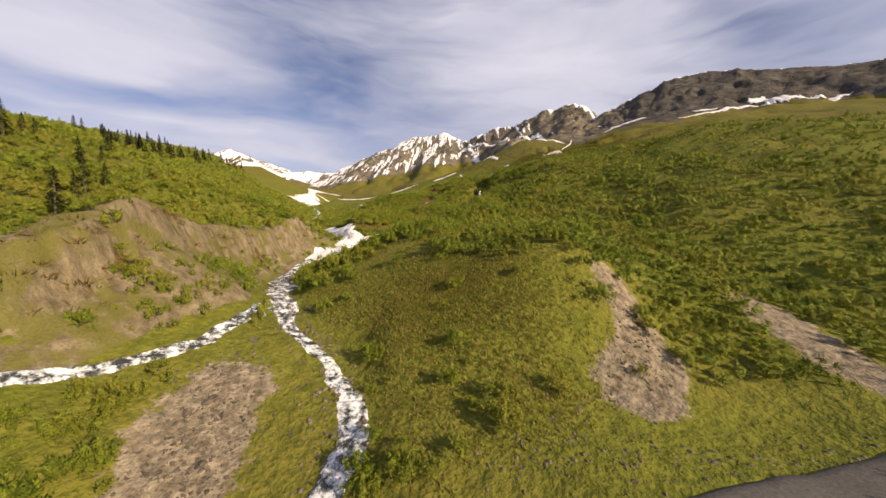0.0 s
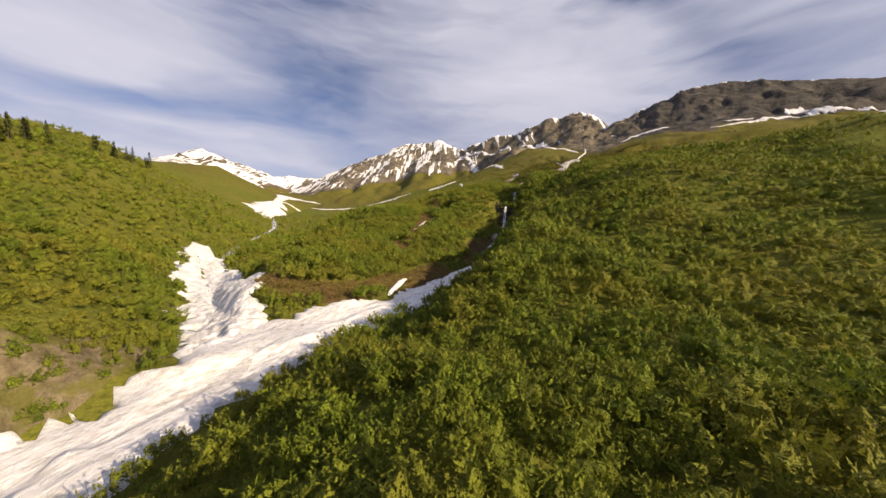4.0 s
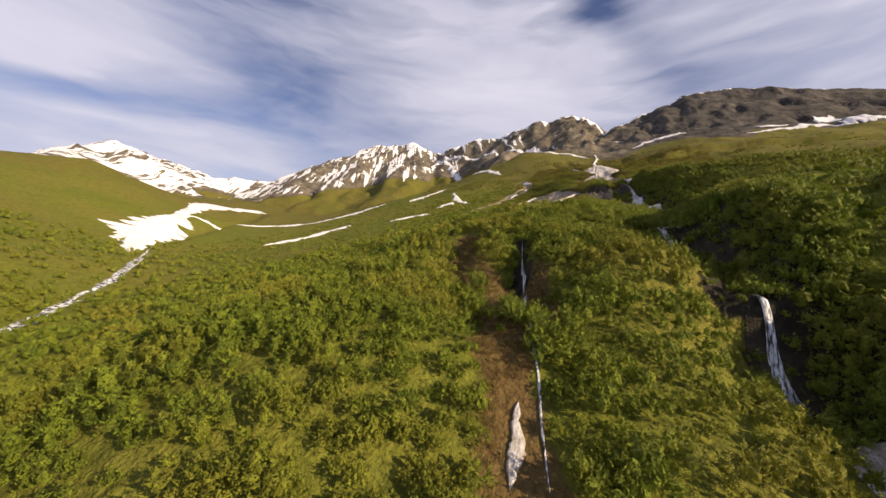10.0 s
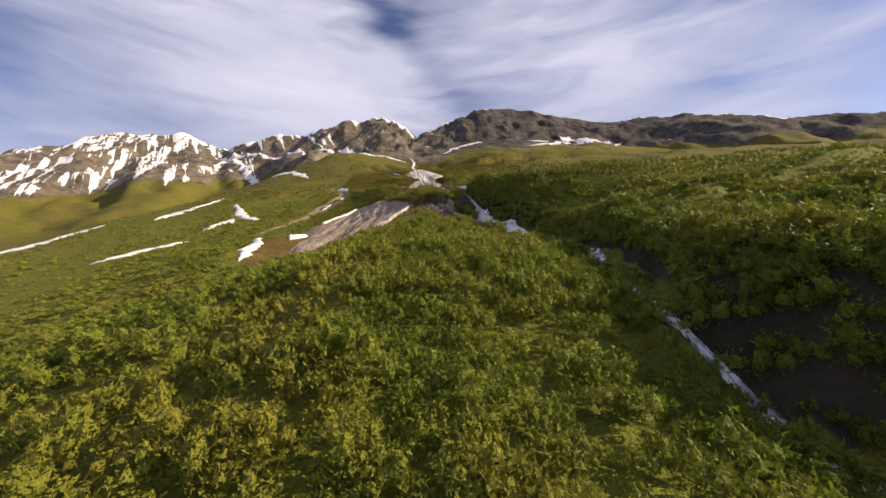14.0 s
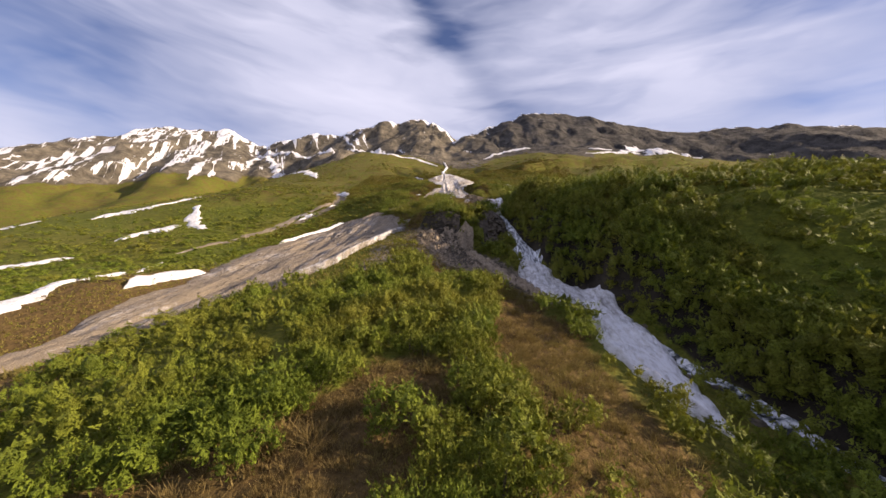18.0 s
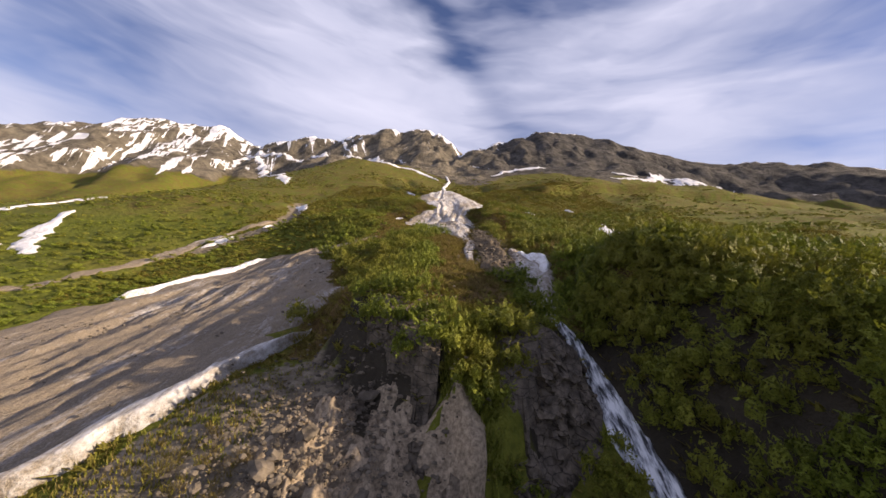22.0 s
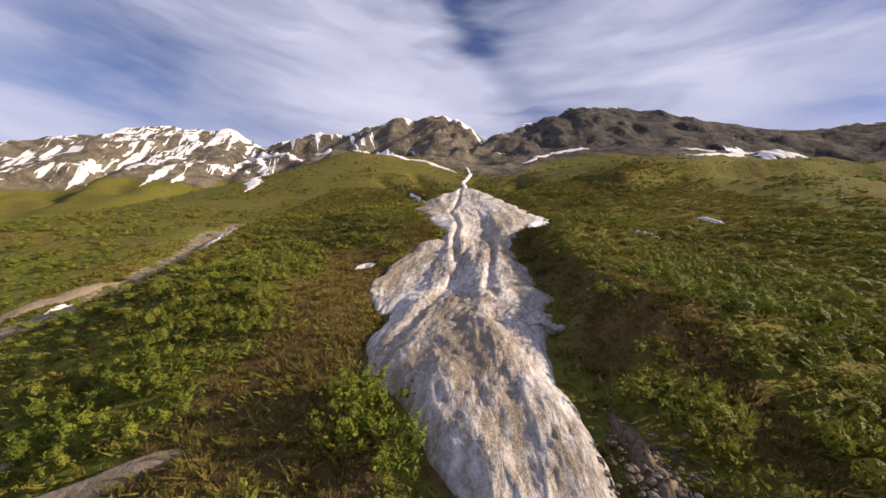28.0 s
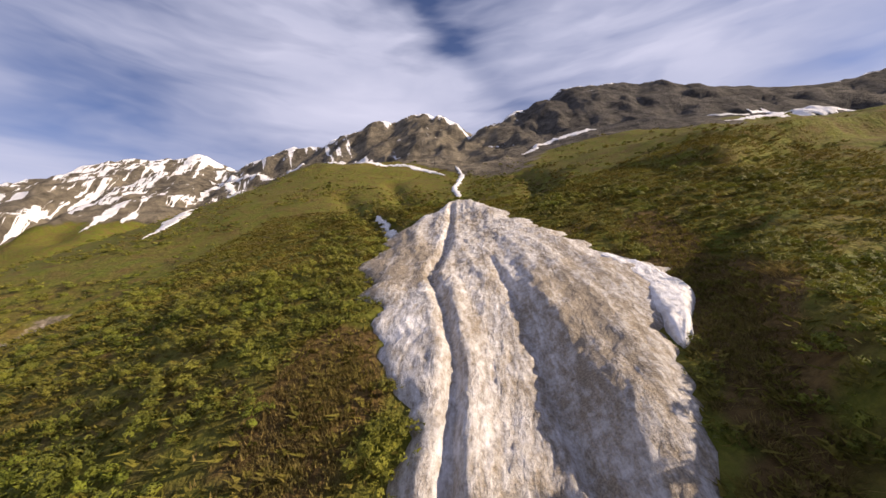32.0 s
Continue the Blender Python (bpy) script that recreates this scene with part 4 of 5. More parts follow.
snow_sheet("snow_edge", [(-84, 142, 0.6, 0.6), (-86, 136, 2, 2), (-86, 126, 2.4, 2), (-84, 114, 0.6, 0.6)], 2.0, SNOW, "clean white rim along the gravel-covered snow", across=11, step=0.8, ragged=0.5)
snow_sheet("debris_snow", [(-24, 236, 0.8, 0.8), (-34, 231, 2, 2), (-44, 229.5, 3.5, 4), (-50, 226, 2, 3)], 0.9, SNOW_DIRTY, "narrow upper end of the gravel-covered snow", across=15, step=0.8, ragged=0.3, furrow=0.3)
snow_sheet("snow_patch", [(-122, 352, 0.6, 0.6), (-108, 334, 3.2, 3), (-99, 318, 3.4, 3.2), (-94, 304, 0.6, 0.6)], 0.6, SNOW_GREY, "grey snow remnant in the stream gully", across=15, step=0.7, ragged=0.5, rough=0.15)
snow_sheet("scree_track", [(-97, 288, 0.6, 0.6), (-99, 278, 1.4, 1.4), (-104, 262, 1.8, 1.8), (-110, 252, 2.4, 2.4), (-112, 240, 2.6, 2.6), (-116, 228, 2.6, 2.6), (-124, 208, 2, 2), (-136, 184, 0.8, 0.8)], 0.5, SNOW_DIRTY, "pale gravel stream track with remains of snow", across=13, step=1.0, ragged=0.5, category="gravel track", rough=0.2)
# the grey snow material puts the gorge's shade into this fan's colour
snow_sheet("snow_tongue", [(43, -86, 2.5, 3), (45, -91, 5.5, 5), (46, -98, 6, 5), (47, -105, 3.5, 3.5), (48, -110, 1, 1)], 2.2, SNOW_GREY, "fan of snow, greyed for shade, at the foot of a waterfall", across=31, step=0.6, rough=0.3)
snow_sheet("snow_tongue", [(56.5, -148, 2, 3.5), (59, -160, 5, 6), (60.5, -172, 6.5, 7.5), (62.5, -186, 8.5, 9), (63, -200, 9, 9.5), (63, -212, 10, 11), (58, -225, 12, 11), (57, -245, 11, 11), (62, -262, 12, 12), (66, -275, 11, 11), (64, -288, 7, 7), (61, -296, 2, 2)], 1.8, SNOW, "long clean snow tongue bridging the gully", across=41, step=1.0, furrow=0.35)
snow_sheet("snow_bridge", [(56, -262, 6, 6), (36, -246, 10, 8), (10, -238, 12, 10), (-20, -229, 12, 11), (-50, -219, 10, 9), (-78, -210, 8, 7), (-98, -200, 2.5, 2.5)], 1.6, SNOW, "broken snow bridge over the main stream", across=31, step=0.8, ragged=0.4, rough=0.45, furrow=0.3, channels=[([(-80, -212, 0), (-40, -224, 0), (0, -236, 0), (36, -247, 0)], 1.1, 1.5)])
snow_sheet("snow_patch", [(49, -192, 0.4, 0.4), (49.5, -196, 0.9, 0.8), (51, -201, 0.8, 0.9), (53, -207, 0.4, 0.4)], 0.8, SNOW, "small snow patch on a brown bank", across=11)
for a, b in (((-1, -113), (1, -124)), ((4, -127), (4, -132)), ((9, -122), (13, -133))):
    snow_sheet("snow_patch", [(*a, 0.4, 0.4), ((a[0] + b[0]) / 2, (a[1] + b[1]) / 2, 0.8, 0.9), (*b, 0.3, 0.3)], 0.35, SNOW_GREY, "small snow remnant in a brown gully", across=13, step=0.4, ragged=0.9)
snow_sheet("valley_snow", [(-303, -56, 3, 3), (-325, -46, 8, 8), (-352, -32, 17, 14), (-378, -12, 26, 24), (-402, 12, 16, 12), (-440, 40, 5, 5), (-500, 78, 7, 6), (-550, 114, 12, 8), (-640, 200, 18, 14), (-760, 330, 26, 26)], 1.5, SNOW, "branching snow on the far valley floor", across=25, step=2, ragged=0.55)
def strip(*line):
    snow_sheet("snow_strip", list(line), 0.9, SNOW, "thin leftover snow strip on the green slope", across=11, step=0.8, ragged=0.95)


strip((-134, 176, 1, 1), (-112, 135, 2, 2), (-98, 108, 2.5, 2), (-95, 91, 2, 2), (-87, 74, 1.5, 1.5), (-82, 60, 0.5, 0.5))
strip((-216, 142, 2, 1), (-200, 166, 3, 3), (-184, 181, 2, 2))
strip((-186, 200, 2, 2), (-181, 222, 4, 3), (-176, 232, 2, 2))
strip((-280, 34, 2, 2), (-273, 88, 6, 5), (-262, 130, 2, 2))
strip((-440, 40, 4, 4), (-400, 130, 8, 6), (-340, 230, 6, 6), (-311, 258, 3, 3))
strip((60, 196, 2, 2), (57, 206, 4, 3), (56, 216, 4.5, 3), (61, 240, 4, 3), (70, 264, 2.5, 2.5), (75, 280, 1, 1))
strip((44, 191, 1, 1), (46, 184, 2.5, 2.5), (45, 177, 1.2, 1.2))
strip((-31.5, 286.5, 0.4, 0.4), (-29.5, 288.3, 1.0, 1.0), (-27.3, 290.2, 0.4, 0.4))
strip((-235, 318, 3, 3), (-238, 290, 4, 4), (-250, 262, 8, 6), (-262, 250, 3, 3))

def ledge(*line):
    snow_sheet("snow_ledge", list(line), 0.9, SNOW, "long thin band of old snow on the slope", across=9, step=0.9, ragged=0.8, category="snow")


ledge((-640, 962, 3, 3), (-550, 929, 8, 8), (-463, 904, 7, 7), (-400, 880, 6, 6), (-341, 850, 7, 7), (-262, 828, 9, 9), (-199, 812, 8, 8), (-160, 790, 4, 4))
ledge((-140, 622, 1.5, 1.5), (-122, 612, 4, 4), (-99, 616, 4, 4), (-88, 608, 4, 4), (-60, 580, 4, 4), (-47, 570, 2.5, 2.5), (-34, 556, 1, 1))
ledge((-600, 950, 5, 5), (-500, 870, 8, 8), (-440, 790, 9, 9), (-340, 640, 9, 9), (-250, 520, 6, 6), (-190, 450, 4, 4), (-173, 420, 2, 2))
ledge((215, 600, 2, 2), (300, 655, 6, 6), (348, 702, 7, 7), (405, 745, 9, 9), (485, 755, 8, 8), (550, 800, 4, 4))
ledge((44, 660, 1, 1), (60, 667, 4, 4), (78, 695, 5, 5), (98, 695, 5, 5), (119, 701, 6, 6), (147, 714, 2, 2))
ledge((243, 665, 1, 1), (256, 662, 4, 4), (276, 675, 5, 5), (298, 682, 2, 2))
ledge((362, 765, 6, 6), (396, 778, 8, 8), (410, 757, 8, 8), (431, 749, 6, 6))
ledge((-536, 917, 2, 2), (-573, 908, 6, 6), (-578, 888, 7, 7), (-571, 857, 6, 6))
ledge((-120, 351, 1, 1), (-109, 334, 2.5, 2.5), (-100, 319, 3, 3), (-94, 308, 1, 1))
ledge((-28, 596, 1, 1), (-20, 557, 2, 2), (-23, 500, 1.5, 1.5), (-17, 458, 1.5, 1.5))
ledge((-51, 417, 0.8, 0.8), (-41, 397, 1.2, 1.2), (-35, 385, 1.2, 1.2), (-29, 375, 0.6, 0.6))
ledge((42, 311, 0.5, 0.5), (45, 309, 1.2, 1.2), (48, 307, 0.6, 0.6))
ledge((72, 333, 0.5, 0.5), (74, 330, 1.2, 1.2), (76, 326, 0.6, 0.6))
ledge((-90, 273, 0.5, 0.5), (-92, 271, 1.2, 1.2), (-93, 268, 0.5, 0.5))
ledge((-99, 259, 0.5, 0.5), (-102, 255, 1.2, 1.2), (-104, 250, 1.4, 1.4), (-106, 247, 1, 1))
ledge((-73, 238, 0.5, 0.5), (-75, 235, 1, 1), (-78, 233, 0.5, 0.5))
ledge((-77, 228, 0.4, 0.4), (-81, 225, 1.2, 1.2), (-84, 221, 0.5, 0.5))
ledge((-197, 270, 2, 2), (-186, 255, 2, 2), (-179, 245, 3, 3), (-171, 235, 4, 4), (-155, 226, 2, 2))


# ---- the road below the slope ----
road = snow_sheet("road", [(262, -292, 4, 4), (234, -319, 4, 4), (219.5, -333, 4, 4), (210, -344, 4, 4), (200, -357, 4, 4), (193, -372, 4, 4), (188, -388, 4, 4)], 0.5, ROAD, "grey gravel road at the foot of the slope", across=11, step=2.0, ragged=0.05)
tagged(road, category="road", kind="structure")


# ---- running water ----
def water_sheet(name, line, label, lift=0.35, step=0.5, across=11):
    ob = snow_sheet(name, [(x, y, w, w) for x, y, w in line], lift, FALL if name == "waterfall" else WATER, label, across, step, 0.35, 0.25, "stream")
    return tagged(ob, kind="structure") if name == "water" else tagged(ob, category="waterfall")


water_sheet("water", [(x, y, 2.6) for x, y, _ in STREAM[2:9]] + [(88, -322, 3.4), (110, -333, 4.0), (122, -338, 3.4), (131, -343, 1.6), (150, -345, 1.8), (160, -349, 2.3), (168, -353, 2.7), (178, -372, 3.0), (192, -420, 3.4)], "white mountain stream tumbling over dark stones")
water_sheet("water", [(112, -334, 1.6), (124, -348, 1.9), (131, -361, 1.7), (132, -374, 1.4), (132, -392, 1.4)], "side arm of the white mountain stream")
water_sheet("water", [(46.5, -108, 0.8), (49, -118, 1.0), (52, -132, 1.0), (56, -147, 1.0)], "narrow white stream between brown rocks")
water_sheet("water", [(x, y, 1.5) for x, y, _ in GORGE[10:16]], "narrow white stream in the shaded gorge")
water_sheet("waterfall", [(36.5, -66, 0.3), (37, -70, 0.6), (38, -74, 1.0), (39, -78, 1.5), (40.5, -82, 1.8), (42, -88, 1.3)], "slender white waterfall in a dark gorge", 0.5)
water_sheet("waterfall", [(24, -18, 0.6), (25.5, -23, 1.0), (28, -29, 1.5), (30, -36, 1.5), (33, -46, 1.0), (35, -56, 0.9)], "short white waterfall in a dark gorge", 0.7)
water_sheet("waterfall", [(21, 194, 0.8), (20, 180, 0.9), (20, 170, 0.9), (22.5, 159, 1.0), (24, 150, 1.4), (25.2, 142, 2.0), (25.8, 136, 2.6), (26.6, 130, 3.2), (27.6, 122, 2.8)], "tall white waterfall fanning over dark rock", 0.7)
water_sheet("waterfall", [(-16.6, -49, 0.2), (-15.2, -55, 0.24), (-13.8, -60, 0.3), (-12.6, -64.6, 0.34), (-10.8, -69.4, 0.3), (-8, -80, 0.3), (-5, -90, 0.24), (-2.4, -99, 0.18), (0.5, -107, 0.2), (2.5, -115, 0.15), (5, -123, 0.12)], "thin trickle of white water down a dark cleft", 0.3)


# ---- shrubs ----
rng = np.random.default_rng(4)


BALL = [(0, 0, 1)] + [(0.894 * math.cos(k * 1.2566), 0.894 * math.sin(k * 1.2566), 0.447) for k in range(5)] + [(0.894 * math.cos(k * 1.2566 + 0.628), 0.894 * math.sin(k * 1.2566 + 0.628), -0.447) for k in range(5)]
BALL_FACES = [(0, 1 + k, 1 + (k + 1) % 5) for k in range(5)] + [f for k in range(5) for f in ((1 + k, 6 + k, 1 + (k + 1) % 5), (1 + (k + 1) % 5, 6 + k, 6 + (k + 1) % 5))]


def shrub_form(leaves, seed, leaf=0.1, sprays=7, tall=1.0, heart=0.8):
    """A shrub of several upright sprays set with small rising leaf blades, round a ragged dense heart each (if heart); unit size, base at 0. Arrays of vertices and triangles."""
    r = np.random.default_rng(seed)
    a = np.arange(sprays) * 2.4 + r.random()
    spread_ = 0.05 + 0.36 * np.sqrt((np.arange(sprays) + 0.3) / sprays) * (0.8 + 0.4 * r.random(sprays))
    mid = np.c_[np.cos(a) * spread_, np.sin(a) * spread_, (0.62 + 0.28 * r.random(sprays) - 0.75 * spread_) * tall]
    girth = 0.13 + 0.09 * r.random(sprays)
    k = r.integers(0, sprays, leaves)
    d = r.normal(0, 1, (leaves, 3)) + (0, 0, 0.35)
    d /= np.linalg.norm(d, axis=1)[:, None]
    c = mid[k] + d * girth[k][:, None] * (1.0, 1.0, 1.9) * ((0.72 if heart else 0.35) + (0.6 if heart else 0.95) * r.random(leaves) ** 1.2)[:, None]
    d1 = np.array([0, 0, 0.9]) + d * (0.8, 0.8, 0.2) + r.normal(0, 0.38, (leaves, 3))
    d1 /= np.linalg.norm(d1, axis=1)[:, None]
    d2 = np.cross(d1, d + r.normal(0, 0.6, (leaves, 3)))
    d2 /= np.linalg.norm(d2, axis=1)[:, None]
    size = leaf * (0.55 + 0.8 * r.random(leaves))[:, None]
    v = np.stack([c - d2 * size * 0.42 - d1 * size * 0.4, c + d1 * size * 1.0, c + d2 * size * 0.42 - d1 * size * 0.4], 1).reshape(-1, 3)
    tri = np.arange(leaves)[:, None] * 3 + [0, 1, 2]
    if heart:
        core = (np.array(BALL)[None] * (heart + 0.5 * (r.random((sprays, 11, 1)) - 0.5)) * girth[:, None, None] * (0.95, 0.95, 1.7) + mid[:, None]).reshape(-1, 3)
        tri = np.concatenate([tri, (np.array(BALL_FACES)[None] + (np.arange(sprays) * 11)[:, None, None]).reshape(-1, 3) + len(v)])
        v = np.concatenate([v, core])
    v[:, 2] = np.maximum(v[:, 2], -0.05)
    return v, tri


def twig_form(count, seed, thin=0.014):
    """Bare upright twigs fanning from the ground; unit size."""
    r = np.random.default_rng(seed)
    foot = r.normal(0, 0.14, (count, 2))
    lean = foot * 1.1 + r.normal(0, 0.16, (count, 2))
    top = 0.45 + 0.5 * r.random(count)
    low = top * r.random(count) * 0.6
    a = r.random(count) * 2 * math.pi
    side = np.c_[np.cos(a), np.sin(a), 0 * a] * thin
    p0 = np.c_[foot + lean * low[:, None], low]
    p1 = np.c_[foot + lean * top[:, None] * 1.4, top]
    return np.stack([p0 - side, p0 + side, p1], 1).reshape(-1, 3), np.arange(count)[:, None] * 3 + [0, 1, 2]


def thicket(name, forms, at, scale, mat, label):
    """Many shrubs in one mesh."""
    turn, kind = rng.random(len(at)) * 2 * math.pi, rng.integers(0, len(forms), len(at))
    cos, faces, base = [], [], 0
    for f, (v, tri) in enumerate(forms):
        m = kind == f
        c, s = np.cos(turn[m])[:, None], np.sin(turn[m])[:, None]
        w = scale[m]
        x = (v[None, :, 0] * c - v[None, :, 1] * s) * w[:, :1] + at[m][:, :1]
        y = (v[None, :, 0] * s + v[None, :, 1] * c) * w[:, :1] + at[m][:, 1:2]
        z = v[None, :, 2] * w[:, 1:2] + at[m][:, 2:3]
        cos.append(np.stack([x, y, z], -1).reshape(-1, 3))
        faces.append((tri[None] + (np.arange(m.sum()) * len(v))[:, None, None] + base).reshape(-1, 3))
        base += m.sum() * len(v)
    return tagged(big_mesh(name, np.concatenate(cos), np.concatenate(faces), mat), label, "shrubs", kind="stuff")


FLIGHT = [(196, -384, 0), (168, -350, 0), (144, -318, 0), (93, -249, 0), (25, -175, 0), (-16, -105, 0), (0, -22, 0), (7, 55, 0), (5, 134, 0), (1, 186, 0), (-5, 282, 0), (-6, 330, 0)]
BARE = [((47, -108, 0), (51, -128, 0), (56, -150, 0), 4), ((-16.5, -50, 0), (-15, -58, 0), (-10.5, -71, 0), 1.9), ((68, -300, 0), (88, -322, 0), (122, -338, 0), (150, -344, 0), (178, -372, 0), 6), ((140, -355, 0), (160, -372, 0), 9), ((112, -334, 0), (131, -360, 0), (130, -392, 0), 5),
        ((34, -44, 0), (25, -20, 0), (38, 0, 0), (46, 40, 0), (46, 66, 0), (36, 96, 0), 1.8), ((-1, -113, 0), (8, -130, 0), 3), ((20, 150, 0), (14, 145, 0), 3), ((3, 142, 0), (-2, 148, 0), 3), ((180, -372, 0), (214, -330, 0), (240, -308, 0), 10)]
GRASSY = [((-14, 150, 0), (-20, 138, 0), (-26, 124, 0), (-30, 110, 0), 9), ((196, -330, 0), (170, -332, 0), (152, -330, 0), (138, -318, 0), 19), ((-70, 60, 0), (-84, 110, 0), (-80, 190, 0), 14), ((150, -320, 0), (178, -318, 0), 12)]


DENSE = [((-6, 188, 0), (-8, 212, 0), (-10, 236, 0), 10), ((4, 138, 0), (3, 160, 0), (-1, 190, 0), 8), ((-14, 160, 0), (-20, 200, 0), 9), ((90, -240, 0), (95, -180, 0), (85, -110, 0), (80, -60, 0), (80, 0, 0), (82, 60, 0), (70, 110, 0), (56, 160, 0), 40),
         ((0, -10, 0), (8, 60, 0), 16), ((20, -200, 0), (-10, -130, 0), 30)]


WALLS = [((31, 176, 0), (32, 150, 0), (37, 130, 0), (46, 100, 0), (55, 60, 0), (52, 30, 0), (45, 0, 0), (40, -25, 0), (46, -50, 0), (50, -68, 0), 8), ((50, -76, 0), (56, -90, 0), (60, -110, 0), (66, -135, 0), (82, -165, 0), (91, -200, 0), (96, -240, 0), 9)]


def on_sheet(x, y):
    """1 where snow, rubble, water or road lies, else 0."""
    out = np.zeros(len(x))
    for rim in SHEETS:
        low, high = rim.min(0), rim.max(0)
        m = np.nonzero((x > low[0]) & (x < high[0]) & (y > low[1]) & (y < high[1]))[0]
        if len(m):
            inside = np.zeros(len(m), bool)
            for (ax, ay), (bx, by) in zip(rim, np.roll(rim, -1, 0)):
                if ay != by:
                    inside ^= ((ay > y[m]) != (by > y[m])) & (x[m] < ax + (bx - ax) * (y[m] - ay) / (by - ay))
            out[m] = np.maximum(out[m], inside)
    return out


LUSH = [((26, 215, 0), (28, 250, 0), (30, 285, 0), (38, 320, 0), 11), ((-38, 250, 0), (-50, 285, 0), (-62, 320, 0), 13)]


def scatter(low, high, spacing, lo_dist, hi_dist, seed, only=()):
    r = np.random.default_rng(seed)
    nx_, ny_ = int((high[0] - low[0]) / spacing), int((high[1] - low[1]) / spacing)
    x, y = np.meshgrid(np.arange(nx_), np.arange(ny_))
    x = low[0] + (x.ravel() + 0.5 + (r.random(x.size) - 0.5) * 1.1) * spacing
    y = low[1] + (y.ravel() + 0.5 + (r.random(y.size) - 0.5) * 1.1) * spacing
    d = near_line(x, y, FLIGHT)[0]
    keep = (d >= lo_dist) & (d < hi_dist)
    x, y = x[keep], y[keep]
    bare = np.maximum(mask_of(BARE, x, y, 0.15), on_sheet(x, y))
    grass = np.maximum(np.maximum(mask_of(GRASSY, x, y), mask_of(GRAVEL, x, y)), mask_of(BROWN, x, y) * 0.28)
    gap = waves(x, y, 26, 3, 31)
    chance = (1 - bare * 2) * (1 - grass * 0.93) * np.maximum(smooth(-1.9, -1.3, gap), mask_of(DENSE, x, y))
    if only:
        chance = (1 - bare * 2) * mask_of(only, x, y)
    z = lie(x, y)
    meadow = np.maximum(smooth(-34, -70, x) * smooth(-40, 20, y), smooth(128, 150, z))
    upper = smooth(112, 136, z) * smooth(170, 215, y)
    chance = chance * (1 - smooth(190, 260, z) * 0.8) * (1 - upper + upper * smooth(-0.6, 0.2, waves(x, y, 24, 3, 57) + 1.2 * mask_of(LUSH, x, y)))
    keep = r.random(len(x)) < chance
    x, y, z, meadow = x[keep], y[keep], z[keep], meadow[keep]
    tall = (1.7 + 2.3 * r.random(len(x)) ** 1.6 + (0.5 + 0.5 * smooth(55, 80, x)) * waves(x, y, 16, 2, 13)) * (1 - 0.45 * meadow)
    w = tall * (1.0 + 0.45 * r.random(len(x))) * (1 + 0.75 * meadow)
    dead = mask_of(BROWN, x, y) + 0.35 * smooth(120, 200, z)
    brown = (dead + waves(x, y, 9, 3, 61) * 0.6 > 0.62) & (dead > 0.2)
    return np.c_[x, y, z - 0.15], np.c_[w * 1.25, tall * 1.25], brown


near_forms = [shrub_form(165, s, 0.098, 7, heart=0.66) for s in range(5)]
mid_forms = [shrub_form(62, 10 + s, 0.132, 4, heart=0.76) for s in range(4)]
wide_forms = [shrub_form(18, 15 + s, 0.20, 2, 0.9, 0.88) for s in range(4)]
far_forms = [shrub_form(10, 20 + s, 0.24, 2, 0.85, 0.9) for s in range(3)]
upland_forms = [shrub_form(130, 50 + s, 0.080, 6, 0.85, 0.6) for s in range(4)]
upland_mid = [shrub_form(64, 60 + s, 0.105, 4, 0.85, 0.72) for s in range(4)]
upland_wide = [shrub_form(16, 55 + s, 0.12, 2, 0.8, 1.0) for s in range(3)]
twig_forms = [twig_form(90, 30 + s, 0.011) for s in range(4)]
twig_mid = [twig_form(46, 34 + s, 0.028) for s in range(3)]
for forms, twigs, spacing, a, b, seed in ((near_forms, twig_forms, 2.75, 0, 22, 1), (mid_forms, twig_mid, 2.95, 22, 55, 2), (wide_forms, twig_mid, 3.1, 55, 110, 4), (far_forms, far_forms, 4.3, 110, 200, 3), (far_forms, far_forms, 7.5, 200, 330, 5)):
    at, size, brown = scatter((-420, -440), (420, 640), spacing, a, b, seed)
    if spacing >= 3:
        size = size * (1.4, 1.0)
    upland = (at[:, 2] > 118 + 8 * waves(at[:, 0], at[:, 1], 30, 2, 81)) & ~brown
    if upland.any():
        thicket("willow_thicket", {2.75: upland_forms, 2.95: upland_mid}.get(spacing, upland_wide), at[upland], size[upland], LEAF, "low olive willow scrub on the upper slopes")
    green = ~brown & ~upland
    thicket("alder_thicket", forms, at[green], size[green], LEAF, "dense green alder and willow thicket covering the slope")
    if brown.any():
        thicket("brown_brush", twigs, at[brown], size[brown] * (0.75, 0.5), TWIG, "brown leafless brush among the green shrubs")
# low growth that fills the gaps higher up
MOOR = material("moor_grass", leaf_look((0.120, 0.128, 0.020), (0.270, 0.252, 0.045), (0.275, 0.205, 0.055), 5.0, 0.1), 0.8, 0.1)
moor_forms = [twig_form(12, 80 + s, 0.07) for s in range(4)]
x, y = rng.uniform(-110, 125, 36000), rng.uniform(110, 430, 36000)
z = lie(x, y)
ok = (z > 104 + 6 * waves(x, y, 20, 2, 83)) & (on_sheet(x, y) < 0.5) & (mask_of(BARE, x, y, 0.15) < 0.3) & (mask_of(GRAVEL, x, y) < 0.4)
wide = rng.uniform(1.3, 2.7, ok.sum())
thicket("moor_grass", moor_forms, np.c_[x, y, z - 0.1][ok], np.c_[wide * 1.5, wide * 0.36], MOOR, "olive and straw-coloured moor grass on the upper slopes")
